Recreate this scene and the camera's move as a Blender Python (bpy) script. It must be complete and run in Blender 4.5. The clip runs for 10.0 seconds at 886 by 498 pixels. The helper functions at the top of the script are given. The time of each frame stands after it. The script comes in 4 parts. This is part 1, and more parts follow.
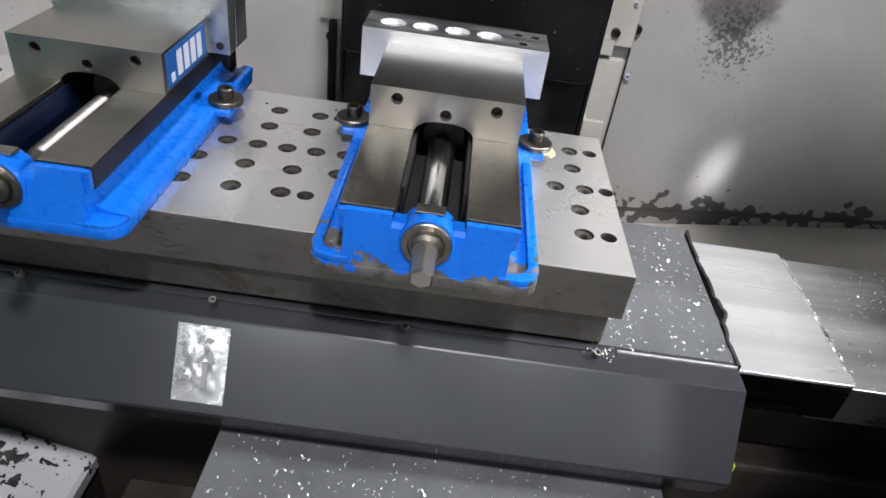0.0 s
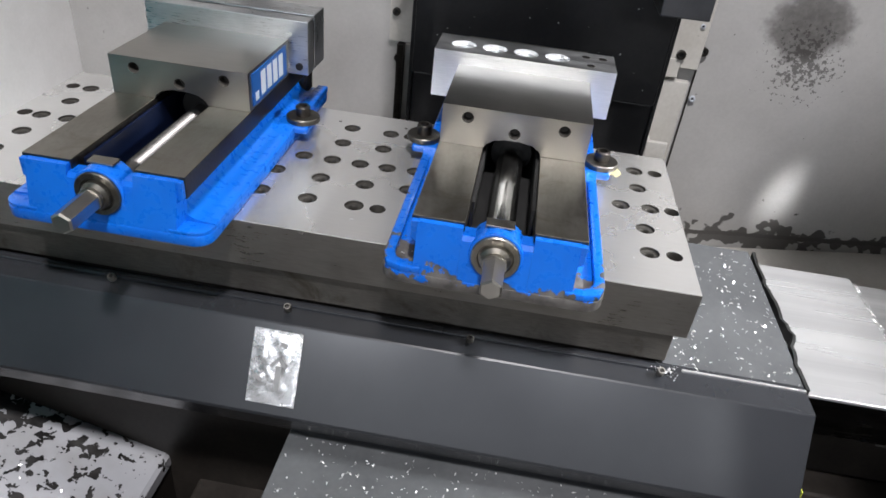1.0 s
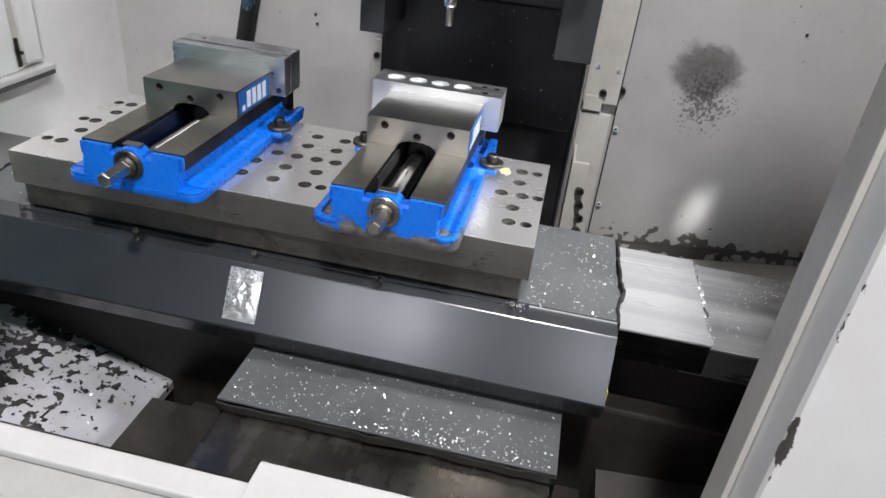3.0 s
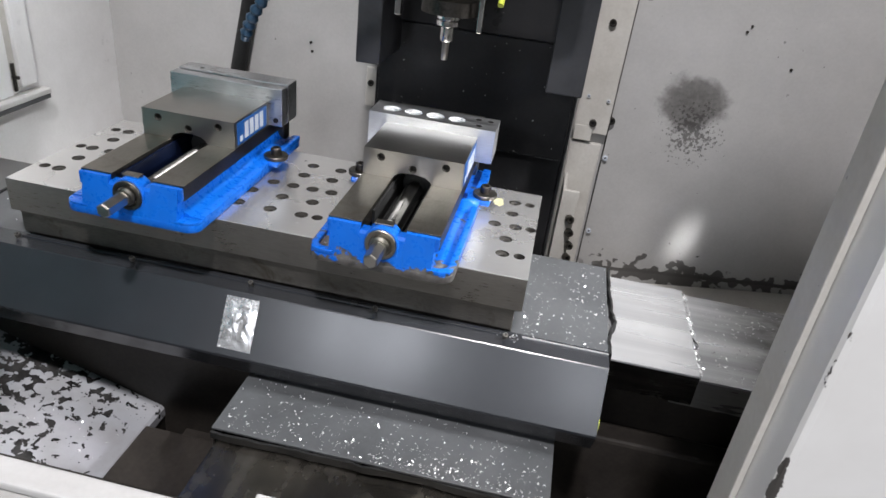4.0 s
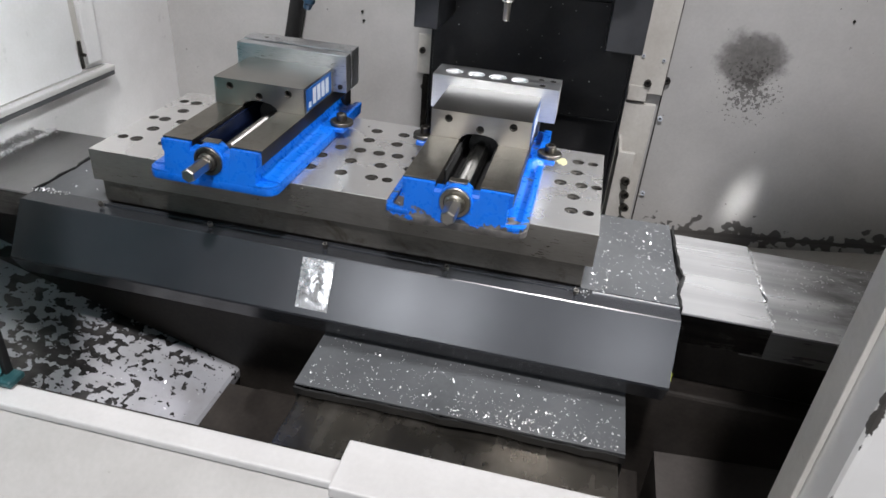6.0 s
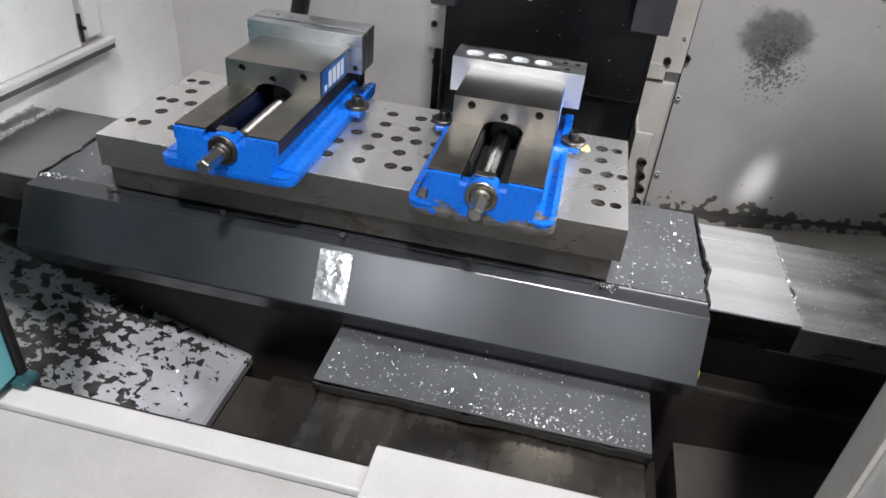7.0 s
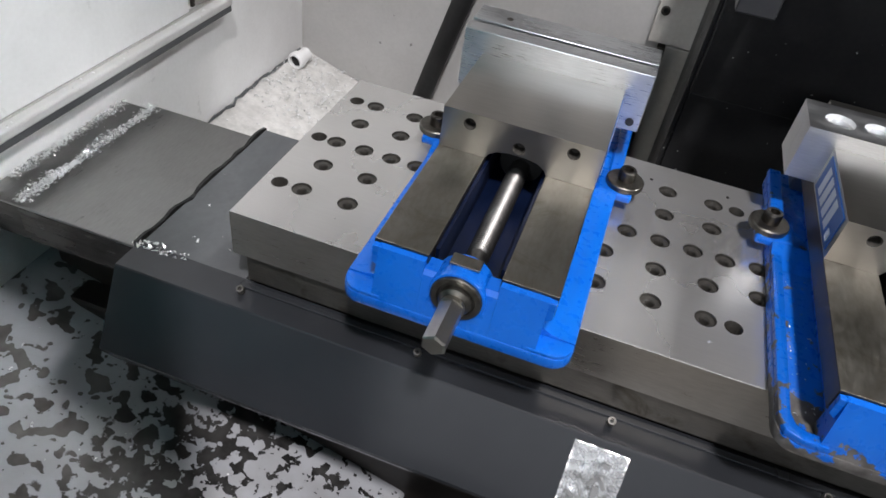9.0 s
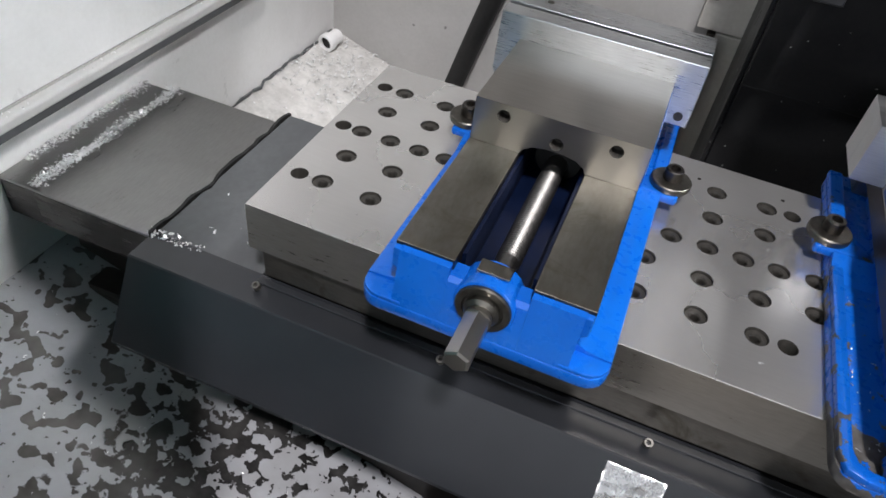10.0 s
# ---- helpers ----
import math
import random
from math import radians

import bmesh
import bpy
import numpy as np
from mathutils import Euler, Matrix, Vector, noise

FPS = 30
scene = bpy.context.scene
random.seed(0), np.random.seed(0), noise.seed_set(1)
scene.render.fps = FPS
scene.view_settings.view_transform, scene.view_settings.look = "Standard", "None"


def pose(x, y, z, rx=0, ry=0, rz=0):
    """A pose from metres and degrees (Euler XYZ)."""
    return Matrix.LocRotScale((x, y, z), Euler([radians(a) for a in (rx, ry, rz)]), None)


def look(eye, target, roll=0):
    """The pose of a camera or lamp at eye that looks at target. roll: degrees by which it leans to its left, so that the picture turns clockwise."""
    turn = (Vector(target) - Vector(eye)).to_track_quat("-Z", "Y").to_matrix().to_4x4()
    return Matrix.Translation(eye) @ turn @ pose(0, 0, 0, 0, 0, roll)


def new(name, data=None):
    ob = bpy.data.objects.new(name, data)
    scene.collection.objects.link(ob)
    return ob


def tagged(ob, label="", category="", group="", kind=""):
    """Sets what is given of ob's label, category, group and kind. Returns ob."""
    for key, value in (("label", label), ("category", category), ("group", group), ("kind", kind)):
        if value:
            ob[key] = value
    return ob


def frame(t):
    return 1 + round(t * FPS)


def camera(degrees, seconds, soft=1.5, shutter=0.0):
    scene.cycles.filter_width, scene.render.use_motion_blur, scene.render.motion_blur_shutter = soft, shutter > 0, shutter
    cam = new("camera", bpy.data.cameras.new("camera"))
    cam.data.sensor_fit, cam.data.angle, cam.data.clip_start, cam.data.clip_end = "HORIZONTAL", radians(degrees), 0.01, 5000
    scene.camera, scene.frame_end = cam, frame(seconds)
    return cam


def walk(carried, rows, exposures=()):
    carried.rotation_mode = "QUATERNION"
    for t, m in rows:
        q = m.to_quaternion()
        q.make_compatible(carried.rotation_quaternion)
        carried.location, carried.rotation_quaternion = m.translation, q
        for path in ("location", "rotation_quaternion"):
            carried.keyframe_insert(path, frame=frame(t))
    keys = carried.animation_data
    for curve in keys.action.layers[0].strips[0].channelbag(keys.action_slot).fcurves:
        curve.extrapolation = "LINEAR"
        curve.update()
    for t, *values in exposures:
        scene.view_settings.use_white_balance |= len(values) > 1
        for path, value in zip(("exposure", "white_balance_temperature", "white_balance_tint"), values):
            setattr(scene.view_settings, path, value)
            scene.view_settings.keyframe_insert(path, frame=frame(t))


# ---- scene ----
cam = camera(65.9, 10.0, soft=1.6)
PATH = [
    (0, (-0.19, -0.519, 0.364), (-0.165, 1.121, -0.781), 8.4),
    (0.5, (-0.204, -0.536, 0.369), (-0.317, 1.116, -0.754), 7.4),
    (1, (-0.202, -0.54, 0.368), (-0.34, 1.116, -0.744), 6.6),
    (1.5, (-0.174, -0.62, 0.424), (-0.293, 1.042, -0.683), 4.2),
    (2, (-0.131, -0.726, 0.457), (-0.265, 0.948, -0.629), 3.3),
    (2.5, (-0.049, -0.775, 0.433), (-0.279, 0.905, -0.628), 4.3),
    (2.7, (-0.021, -0.799, 0.447), (-0.265, 0.89, -0.596), 6.0),
    (3.8, (0.012, -0.815, 0.455), (-0.262, 0.919, -0.503), 6.6),
    (4, (-0.013, -0.815, 0.473), (-0.245, 0.924, -0.488), 7.3),
    (4.5, (-0.05, -0.847, 0.502), (-0.346, 0.921, -0.384), 6.4),
    (5, (-0.043, -0.867, 0.499), (-0.437, 0.891, -0.369), 4.7),
    (5.5, (-0.035, -0.865, 0.467), (-0.392, 0.87, -0.462), 3.8),
    (5.7, (-0.047, -0.861, 0.456), (-0.38, 0.852, -0.521), 4.3),
    (6.8, (-0.083, -0.831, 0.469), (-0.374, 0.811, -0.635), 5.2),
    (7, (-0.111, -0.817, 0.474), (-0.387, 0.816, -0.647), 5.5),
    (7.5, (-0.248, -0.714, 0.451), (-0.541, 0.87, -0.734), 7.1),
    (8, (-0.377, -0.618, 0.437), (-0.637, 0.925, -0.809), 8.4),
    (8.5, (-0.446, -0.543, 0.396), (-0.714, 1.023, -0.818), 9.5),
    (9, (-0.485, -0.426, 0.421), (-0.826, 1.039, -0.897), 9.3),
    (9.5, (-0.495, -0.383, 0.417), (-0.888, 1.043, -0.929), 9.5),
    (10, (-0.495, -0.383, 0.403), (-0.905, 1.022, -0.961), 8.8),
]
walk(cam, [(t, look(eye, target, roll)) for t, eye, target, roll in PATH], [(0, -0.02), (2.5, -0.10), (5, -0.13), (7.5, -0.18), (9, -0.22), (10, -0.25)])

WX, BY = -1.14, 0.79          # inner faces of the west wall and the back wall

# ---- world and lights ----
world = bpy.data.worlds.new("workshop_air")
scene.world = world
world.use_nodes = True
WORLD_BG = world.node_tree.nodes["Background"]
WORLD_BG.inputs[0].default_value = (0.80, 0.88, 1.0, 1)
WORLD_BG.inputs[1].default_value = 0.05


def area_lamp(name, eye, target, sx, sy, watts, colour, spread=180):
    d = bpy.data.lights.new(name, "AREA")
    d.shape, d.size, d.size_y, d.energy, d.color = "RECTANGLE", sx, sy, watts, colour
    d.spread = radians(spread)
    o = new(name, d)
    o.matrix_world = look(eye, target)
    return o


area_lamp("shop_ceiling_light", (0.03, -1.62, 3.35), (-0.4, 0.0, 0.0), 0.24, 0.24, 175, (1.0, 0.972, 0.995))
area_lamp("shop_ceiling_light", (-1.60, -6.5, 2.75), (-0.4, 0.0, 0.0), 1.2, 0.5, 88, (0.88, 0.92, 1.0))
area_lamp("shop_ceiling_light", (0.95, -6.5, 2.70), (-0.2, 0.0, 0.0), 0.55, 0.5, 36, (0.88, 0.92, 1.0))
# Unseen emitters added so the apron reflects a bright shop behind; not windows.
area_lamp("shop_reflection_light", (2.7, -6.5, 1.85), (0.0, 0.0, 0.0), 0.6, 1.1, 15, (0.90, 0.94, 1.0))
area_lamp("shop_reflection_light", (-0.3, -9.4, 1.15), (-0.3, 0.0, 0.6), 6.5, 1.7, 42, (0.90, 0.94, 1.0))
# Added fill for the west wall; no lamp is known here.
area_lamp("added_light", (-0.35, 0.25, 0.95), (-1.14, 0.10, 0.10), 0.30, 0.08, 1.7, (0.96, 0.975, 1.0), 57)
# Added fill that brightens the plate's right end and the right-hand covers.
area_lamp("added_light", (0.85, 0.05, 0.72), (-0.02, 0.12, 0.0), 0.30, 0.08, 2.6, (0.97, 0.98, 1.0), 46)
# Added narrow beam that draws the bright patch on the back wall.
area_lamp("added_light", (0.505, 0.31, 0.61), (0.366, BY, -0.262), 0.05, 0.045, 0.026, (0.97, 0.985, 1.0), 4)


# ---- materials ----
class Mat:
    """A node material under construction: short calls for the nodes used again and again."""

    def __init__(self, name):
        self.m = bpy.data.materials.new(name)
        self.m.use_nodes = True
        self.t = self.m.node_tree
        self.b = self.t.nodes["Principled BSDF"]
        self.co = self.t.nodes.new("ShaderNodeTexCoord").outputs["Object"]

    def link(self, a, b):
        self.t.links.new(a, b)

    def node(self, kind):
        return self.t.nodes.new(kind)

    def scaled(self, s):
        n = self.node("ShaderNodeMapping")
        n.inputs["Scale"].default_value = s
        self.link(self.co, n.inputs["Vector"])
        return n.outputs[0]

    def noise(self, scale, detail=4, rough=0.55, vec=None, distort=0.0):
        n = self.node("ShaderNodeTexNoise")
        n.inputs["Scale"].default_value, n.inputs["Detail"].default_value = scale, detail
        n.inputs["Roughness"].default_value, n.inputs["Distortion"].default_value = rough, distort
        self.link(vec if vec else self.co, n.inputs["Vector"])
        return n.outputs["Fac"]

    def ramp(self, fac, stops):
        n = self.node("ShaderNodeValToRGB")
        e = n.color_ramp.elements
        while len(e) < len(stops):
            e.new(0.5)
        for k, (p, c) in enumerate(stops):
            e[k].position = p
            e[k].color = (*c, 1) if not isinstance(c, (int, float)) else (c, c, c, 1)
        self.link(fac, n.inputs[0])
        return n.outputs[0]

    def mix(self, fac, a, b):
        n = self.node("ShaderNodeMix")
        n.data_type = "RGBA"
        for v, i in ((fac, 0), (a, 6), (b, 7)):
            if isinstance(v, (int, float)):
                n.inputs[i].default_value = v if i == 0 else (v, v, v, 1)
            elif isinstance(v, tuple):
                n.inputs[i].default_value = (*v, 1)
            else:
                self.link(v, n.inputs[i])
        return n.outputs[2]

    def math(self, op, a, b=0.0, clamp=False):
        n = self.node("ShaderNodeMath")
        n.operation, n.use_clamp = op, clamp
        for i, v in enumerate((a, b)):
            if isinstance(v, (int, float)):
                n.inputs[i].default_value = v
            else:
                self.link(v, n.inputs[i])
        return n.outputs[0]

    def axes(self):
        n = self.node("ShaderNodeSeparateXYZ")
        self.link(self.co, n.inputs[0])
        return n.outputs

    def bump(self, h, strength, dist=0.001):
        n = self.node("ShaderNodeBump")
        n.inputs["Strength"].default_value, n.inputs["Distance"].default_value = strength, dist
        self.link(h, n.inputs["Height"])
        self.link(n.outputs[0], self.b.inputs["Normal"])

    def put(self, colour=None, rough=None, metal=None):
        for v, k in ((colour, "Base Color"), (rough, "Roughness"), (metal, "Metallic")):
            if v is None:
                continue
            if isinstance(v, (int, float)):
                self.b.inputs[k].default_value = v
            elif isinstance(v, tuple):
                self.b.inputs[k].default_value = (*v, 1)
            else:
                self.link(v, self.b.inputs[k])
        return self.m


def steel(name, lo, hi, rough, grain=(1, 1, 1), stain=None, metal=1.0, aniso=0.0):
    k = Mat(name)
    g = k.noise(220, 3, 0.6, k.scaled(grain))
    big = k.noise(14, 5, 0.6)
    c = k.ramp(k.math("ADD", k.math("MULTIPLY", g, 0.45), k.math("MULTIPLY", big, 0.55)), [(0.36, lo), (0.64, hi)])
    if stain:
        s = k.ramp(k.noise(22, 6, 0.65, None, 0.6), [(0.52, 0.0), (0.68, 0.8)])
        c = k.mix(s, c, stain)
    r = k.ramp(k.math("ADD", k.math("MULTIPLY", g, 0.5), k.math("MULTIPLY", big, 0.5)), [(0.3, rough - 0.09), (0.7, rough + 0.1)])
    k.bump(g, 0.06, 0.0006)
    k.b.inputs["Anisotropic"].default_value = aniso
    return k.put(c, r, metal)


def paint(name, lo, hi, rough=0.42, speck=None, scale=9, fleck=None):
    k = Mat(name)
    big = k.noise(scale, 6, 0.62)
    fine = k.noise(150, 3, 0.5)
    c = k.ramp(k.math("ADD", k.math("MULTIPLY", big, 0.75), k.math("MULTIPLY", fine, 0.25)), [(0.32, lo), (0.62, hi)])
    if speck:
        c = k.mix(k.ramp(k.noise(60, 5, 0.7), [(0.68, 0.0), (0.72, 0.7)]), c, speck)
    if fleck:
        c = k.mix(k.ramp(k.noise(110, 1, 0.4), [(0.765, 0.0), (0.79, 0.9)]), c, fleck)
    k.bump(fine, 0.05, 0.0008)
    return k.put(c, k.ramp(big, [(0.3, rough - 0.08), (0.7, rough + 0.1)]))


def blue_paint(name, chipped):
    k = Mat(name)
    fine = k.noise(120, 3, 0.5)
    c = k.ramp(k.noise(18, 5, 0.6), [(0.3, (0.002, 0.105, 0.52)), (0.7, (0.003, 0.13, 0.60))])
    r, metal = k.ramp(fine, [(0.3, 0.24), (0.7, 0.36)]), None
    if chipped:
        x, y, z = k.axes()
        low = k.math("SUBTRACT", 1.0, k.math("MULTIPLY", z, 38), True)
        ahead = k.math("SUBTRACT", 1.0, k.math("MULTIPLY", k.math("ADD", y, 0.02), 25), True)
        low = k.math("MULTIPLY", low, k.math("ADD", k.math("MULTIPLY", ahead, 0.75), 0.25))
        side = k.math("MULTIPLY", k.math("SUBTRACT", k.math("ABSOLUTE", x), 0.0955), 160, True)
        n = k.noise(62, 5, 0.62)
        spots = k.ramp(k.noise(48, 3, 0.5), [(0.70, 0.0), (0.705, 1.0)])
        chip = k.math("MAXIMUM", k.ramp(k.math("ADD", k.math("ADD", n, k.math("MULTIPLY", low, 0.42)), k.math("MULTIPLY", side, 0.10)),
                                        [(0.70, 0.0), (0.712, 1.0)]), spots)
        c = k.mix(chip, c, k.ramp(k.noise(80, 4), [(0.35, (0.05, 0.046, 0.043)), (0.65, (0.13, 0.122, 0.115))]))
        k.bump(k.math("SUBTRACT", 1.0, chip), 0.5, 0.0006)
        r = k.mix(chip, r, 0.5)
    else:
        k.bump(fine, 0.05, 0.0006)
    k.b.inputs["Coat Weight"].default_value = 0.15
    return k.put(c, r, metal)


def flaked_pan():
    """Grey painted chip tray: dried coolant blots, crowded in the middle, round and brownish towards the wall."""
    k = Mat("grey_tray_paint_with_coolant_spots")
    c = k.ramp(k.noise(7, 5), [(0.35, (0.37, 0.375, 0.40)), (0.65, (0.46, 0.465, 0.49))])
    x, y, z = k.axes()
    middle = k.math("SUBTRACT", 1.0, k.math("MULTIPLY", k.math("ABSOLUTE", k.math("ADD", x, 0.83)), 5.5), True)
    clear = k.math("MULTIPLY", k.math("ADD", x, 0.70), 9.0, True)
    patch = k.math("SUBTRACT", k.math("ADD", k.math("MULTIPLY", k.noise(6.5, 2, 0.4), 0.30), k.math("MULTIPLY", middle, 0.07)), k.math("MULTIPLY", clear, 0.09))
    big = k.noise(56, 4, 0.5, None, 0.3)
    small = k.noise(88, 3, 0.45)
    west = k.math("MULTIPLY", k.math("SUBTRACT", -0.80, x), 5.0, True)
    big = k.math("ADD", k.math("MULTIPLY", big, k.math("SUBTRACT", 1.0, west)), k.math("MULTIPLY", k.noise(50, 2, 0.35), west))
    m1 = k.ramp(k.math("ADD", big, k.math("SUBTRACT", patch, 0.15)), [(0.548, 0.0), (0.566, 1.0)])
    m2 = k.ramp(k.math("ADD", small, k.math("MULTIPLY", k.math("SUBTRACT", patch, 0.15), 0.5)), [(0.645, 0.0), (0.665, 1.0)])
    m = k.math("MAXIMUM", m1, m2)
    dark = k.mix(west, k.ramp(k.noise(26, 4), [(0.38, (0.016, 0.015, 0.015)), (0.66, (0.060, 0.058, 0.057))]),
                 k.ramp(k.noise(19, 3), [(0.38, (0.075, 0.068, 0.062)), (0.66, (0.17, 0.16, 0.15))]))
    grime = k.ramp(k.noise(11, 5, 0.6), [(0.44, 0.0), (0.66, 0.45)])
    k.bump(k.math("SUBTRACT", 1.0, m), 0.25, 0.0008)
    return k.put(k.mix(m, k.mix(grime, c, (0.24, 0.225, 0.21)), dark), k.mix(m, 0.36, 0.26))


def back_wall_paint():
    """Off-white cabinet paint with one smoky splash, its drips, and a black tide line above the tray."""
    k = Mat("offwhite_cabinet_paint_stained")
    big, fine = k.noise(5, 6, 0.6), k.noise(160, 3)
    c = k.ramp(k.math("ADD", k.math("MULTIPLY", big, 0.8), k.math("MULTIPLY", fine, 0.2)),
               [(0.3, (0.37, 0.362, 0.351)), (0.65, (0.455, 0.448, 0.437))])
    x, y, z = k.axes()

    def spot(cx, cz, squash, reach):
        dx, dz = k.math("SUBTRACT", x, cx), k.math("MULTIPLY", k.math("SUBTRACT", z, cz), squash)
        d = k.math("SQRT", k.math("ADD", k.math("MULTIPLY", dx, dx), k.math("MULTIPLY", dz, dz)))
        return k.math("SUBTRACT", 1.0, k.math("MULTIPLY", d, 1.0 / reach), True)

    core = k.math("ADD", spot(0.300, 0.078, 1.15, 0.105), k.math("MULTIPLY", k.math("SUBTRACT", k.noise(24, 5, 0.6), 0.5), 0.75))
    smoke = k.ramp(core, [(0.20, 0.0), (0.46, 0.76), (0.80, 0.86)])
    drips = k.math("ADD", k.math("MULTIPLY", spot(0.315, 0.012, 0.95, 0.110), 0.36), k.noise(150, 3, 0.55))
    speck = k.ramp(drips, [(0.745, 0.0), (0.80, 0.70)])
    stray = k.ramp(k.noise(75, 1, 0.4), [(0.80, 0.0), (0.81, 0.6)])
    floor_z = k.math("ADD", k.math("MULTIPLY", x, 0.098), -0.402)
    up = k.math("SUBTRACT", z, floor_z)
    tide = k.math("SUBTRACT", 1.0, k.math("MULTIPLY", k.math("ABSOLUTE", up), 13), True)
    right = k.math("MULTIPLY", k.math("SUBTRACT", x, 0.10), 12, True)
    line = k.math("MULTIPLY", k.ramp(k.math("ADD", k.noise(40, 2, 0.4), k.math("MULTIPLY", tide, 0.36)), [(0.765, 0.0), (0.80, 0.85)]), right)
    bead = k.math("MULTIPLY", k.math("SUBTRACT", 1.0, k.math("MULTIPLY", k.math("ABSOLUTE", k.math("ADD", up, k.math("MULTIPLY", k.noise(40, 3), -0.012))), 150), True), right)
    line = k.math("MAXIMUM", line, k.ramp(bead, [(0.1, 0.0), (0.3, 0.9)]))
    m = k.math("MAXIMUM", k.math("MAXIMUM", speck, stray), line)
    k.bump(fine, 0.04, 0.0008)
    c = k.mix(smoke, c, k.ramp(k.noise(90, 4, 0.6), [(0.35, (0.060, 0.056, 0.053)), (0.65, (0.115, 0.110, 0.104))]))
    return k.put(k.mix(m, c, (0.030, 0.027, 0.024)), k.ramp(big, [(0.3, 0.3), (0.7, 0.45)]))


def apron_coat():
    """Satin grey coating, even and slightly glossy."""
    k = Mat("grey_coated_apron_sheet")
    big, fine = k.noise(6, 5), k.noise(150, 3, 0.5)
    k.bump(fine, 0.03, 0.0006)
    k.b.inputs["Specular IOR Level"].default_value = 0.6
    smear = k.noise(9, 4, 0.6, k.scaled((1.0, 0.25, 0.25)))
    return k.put(k.ramp(big, [(0.3, (0.020, 0.0215, 0.025)), (0.7, (0.027, 0.029, 0.033))]), k.ramp(smear, [(0.3, 0.23), (0.7, 0.275)]))


def ground_steel(name, lo, hi, rough, metal):
    """Surface-ground steel: an even satin with faint grinding lines."""
    k = Mat(name)
    fine = k.noise(1.0, 3, 0.6, k.scaled((30, 420, 60)))
    big = k.noise(7, 4, 0.55)
    c = k.ramp(k.math("ADD", k.math("MULTIPLY", fine, 0.25), k.math("MULTIPLY", big, 0.75)), [(0.35, lo), (0.65, hi)])
    return k.put(c, k.ramp(big, [(0.3, rough - 0.03), (0.7, rough + 0.03)]), metal)


def brushed_sheet(name, lo, hi, rough, metal, dirt=None):
    """Sheet steel polished along its sliding direction: soft broad bands and fine lines along x, with optional grime."""
    k = Mat(name)
    bands = k.noise(1.0, 2, 0.5, k.scaled((1.2, 21, 1)))
    lines = k.noise(1.0, 3, 0.6, k.scaled((3, 240, 1)))
    f = k.math("ADD", k.math("MULTIPLY", bands, 0.86), k.math("MULTIPLY", lines, 0.14))
    c = k.ramp(f, [(0.36, lo), (0.64, hi)])
    r = k.ramp(f, [(0.3, rough + 0.06), (0.7, rough - 0.05)])
    if dirt:
        x, y, z = k.axes()
        far = k.math("MULTIPLY", k.math("ADD", x, 0.12), 14.0, True)
        g = k.math("MULTIPLY", k.ramp(k.noise(17, 5, 0.6, k.scaled((0.6, 1.3, 1))), [(0.36, 0.25), (0.60, 0.95)]), k.math("ADD", k.math("MULTIPLY", far, 0.85), 0.1))
        c, r = k.mix(g, c, dirt), k.mix(g, r, 0.42)
    k.bump(lines, 0.05, 0.0005)
    return k.put(c, r, metal)


def chipped_white():
    """White post paint, knocked off in long flakes along its front corner."""
    k = Mat("white_paint_worn_edges")
    c = k.ramp(k.noise(8, 5), [(0.3, (0.74, 0.725, 0.70)), (0.65, (0.83, 0.82, 0.80))])
    x, y, z = k.axes()
    edge = k.math("ADD", k.math("ABSOLUTE", k.math("SUBTRACT", x, 0.012)), k.math("ABSOLUTE", k.math("ADD", y, 0.055)))
    near = k.math("SUBTRACT", 1.0, k.math("MULTIPLY", edge, 90), True)
    worn = k.ramp(k.math("ADD", k.math("MULTIPLY", near, 0.30), k.noise(26, 5, 0.6, k.scaled((1, 1, 0.5)))), [(0.745, 0.0), (0.76, 1.0)])
    k.bump(k.noise(140, 3), 0.05, 0.0008)
    return k.put(k.mix(worn, c, (0.06, 0.055, 0.05)), 0.4)


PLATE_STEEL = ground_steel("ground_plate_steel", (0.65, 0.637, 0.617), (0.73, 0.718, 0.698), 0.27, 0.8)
# Darker copy of the plate steel, for the shaded upright edges.
PLATE_SIDE = steel("shaded_plate_edge_steel", (0.36, 0.345, 0.315), (0.45, 0.43, 0.40), 0.32, (0.3, 1, 2), None, 0.95)
TABLE_STEEL = steel("table_casting_steel", (0.15, 0.14, 0.125), (0.26, 0.245, 0.22), 0.42, (0.3, 1, 4), (0.10, 0.085, 0.06), 0.9)
WAY_STEEL = steel("ground_way_steel", (0.27, 0.25, 0.215), (0.36, 0.338, 0.297), 0.36, (1.2, 0.4, 1), (0.19, 0.17, 0.13), aniso=0.3)
JAW_STEEL = ground_steel("hardened_jaw_steel", (0.35, 0.332, 0.30), (0.45, 0.43, 0.395), 0.30, 1.0)
SOFT_STEEL = steel("milled_soft_jaw_steel", (0.50, 0.51, 0.52), (0.72, 0.73, 0.74), 0.30, (0.2, 4, 4), aniso=0.4)
ALU = steel("milled_aluminium", (0.74, 0.745, 0.75), (0.90, 0.905, 0.91), 0.36, (0.25, 4, 4), aniso=0.3)
# Screw steel darkened and dulled to carry the shade of its channel.
SHADED_SCREW = steel("shaded_screw_steel", (0.17, 0.165, 0.155), (0.27, 0.26, 0.25), 0.42)
SCREW_STEEL = steel("polished_screw_steel", (0.55, 0.54, 0.52), (0.78, 0.77, 0.75), 0.17)
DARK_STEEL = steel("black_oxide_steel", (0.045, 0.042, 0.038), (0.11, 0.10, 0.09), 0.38)
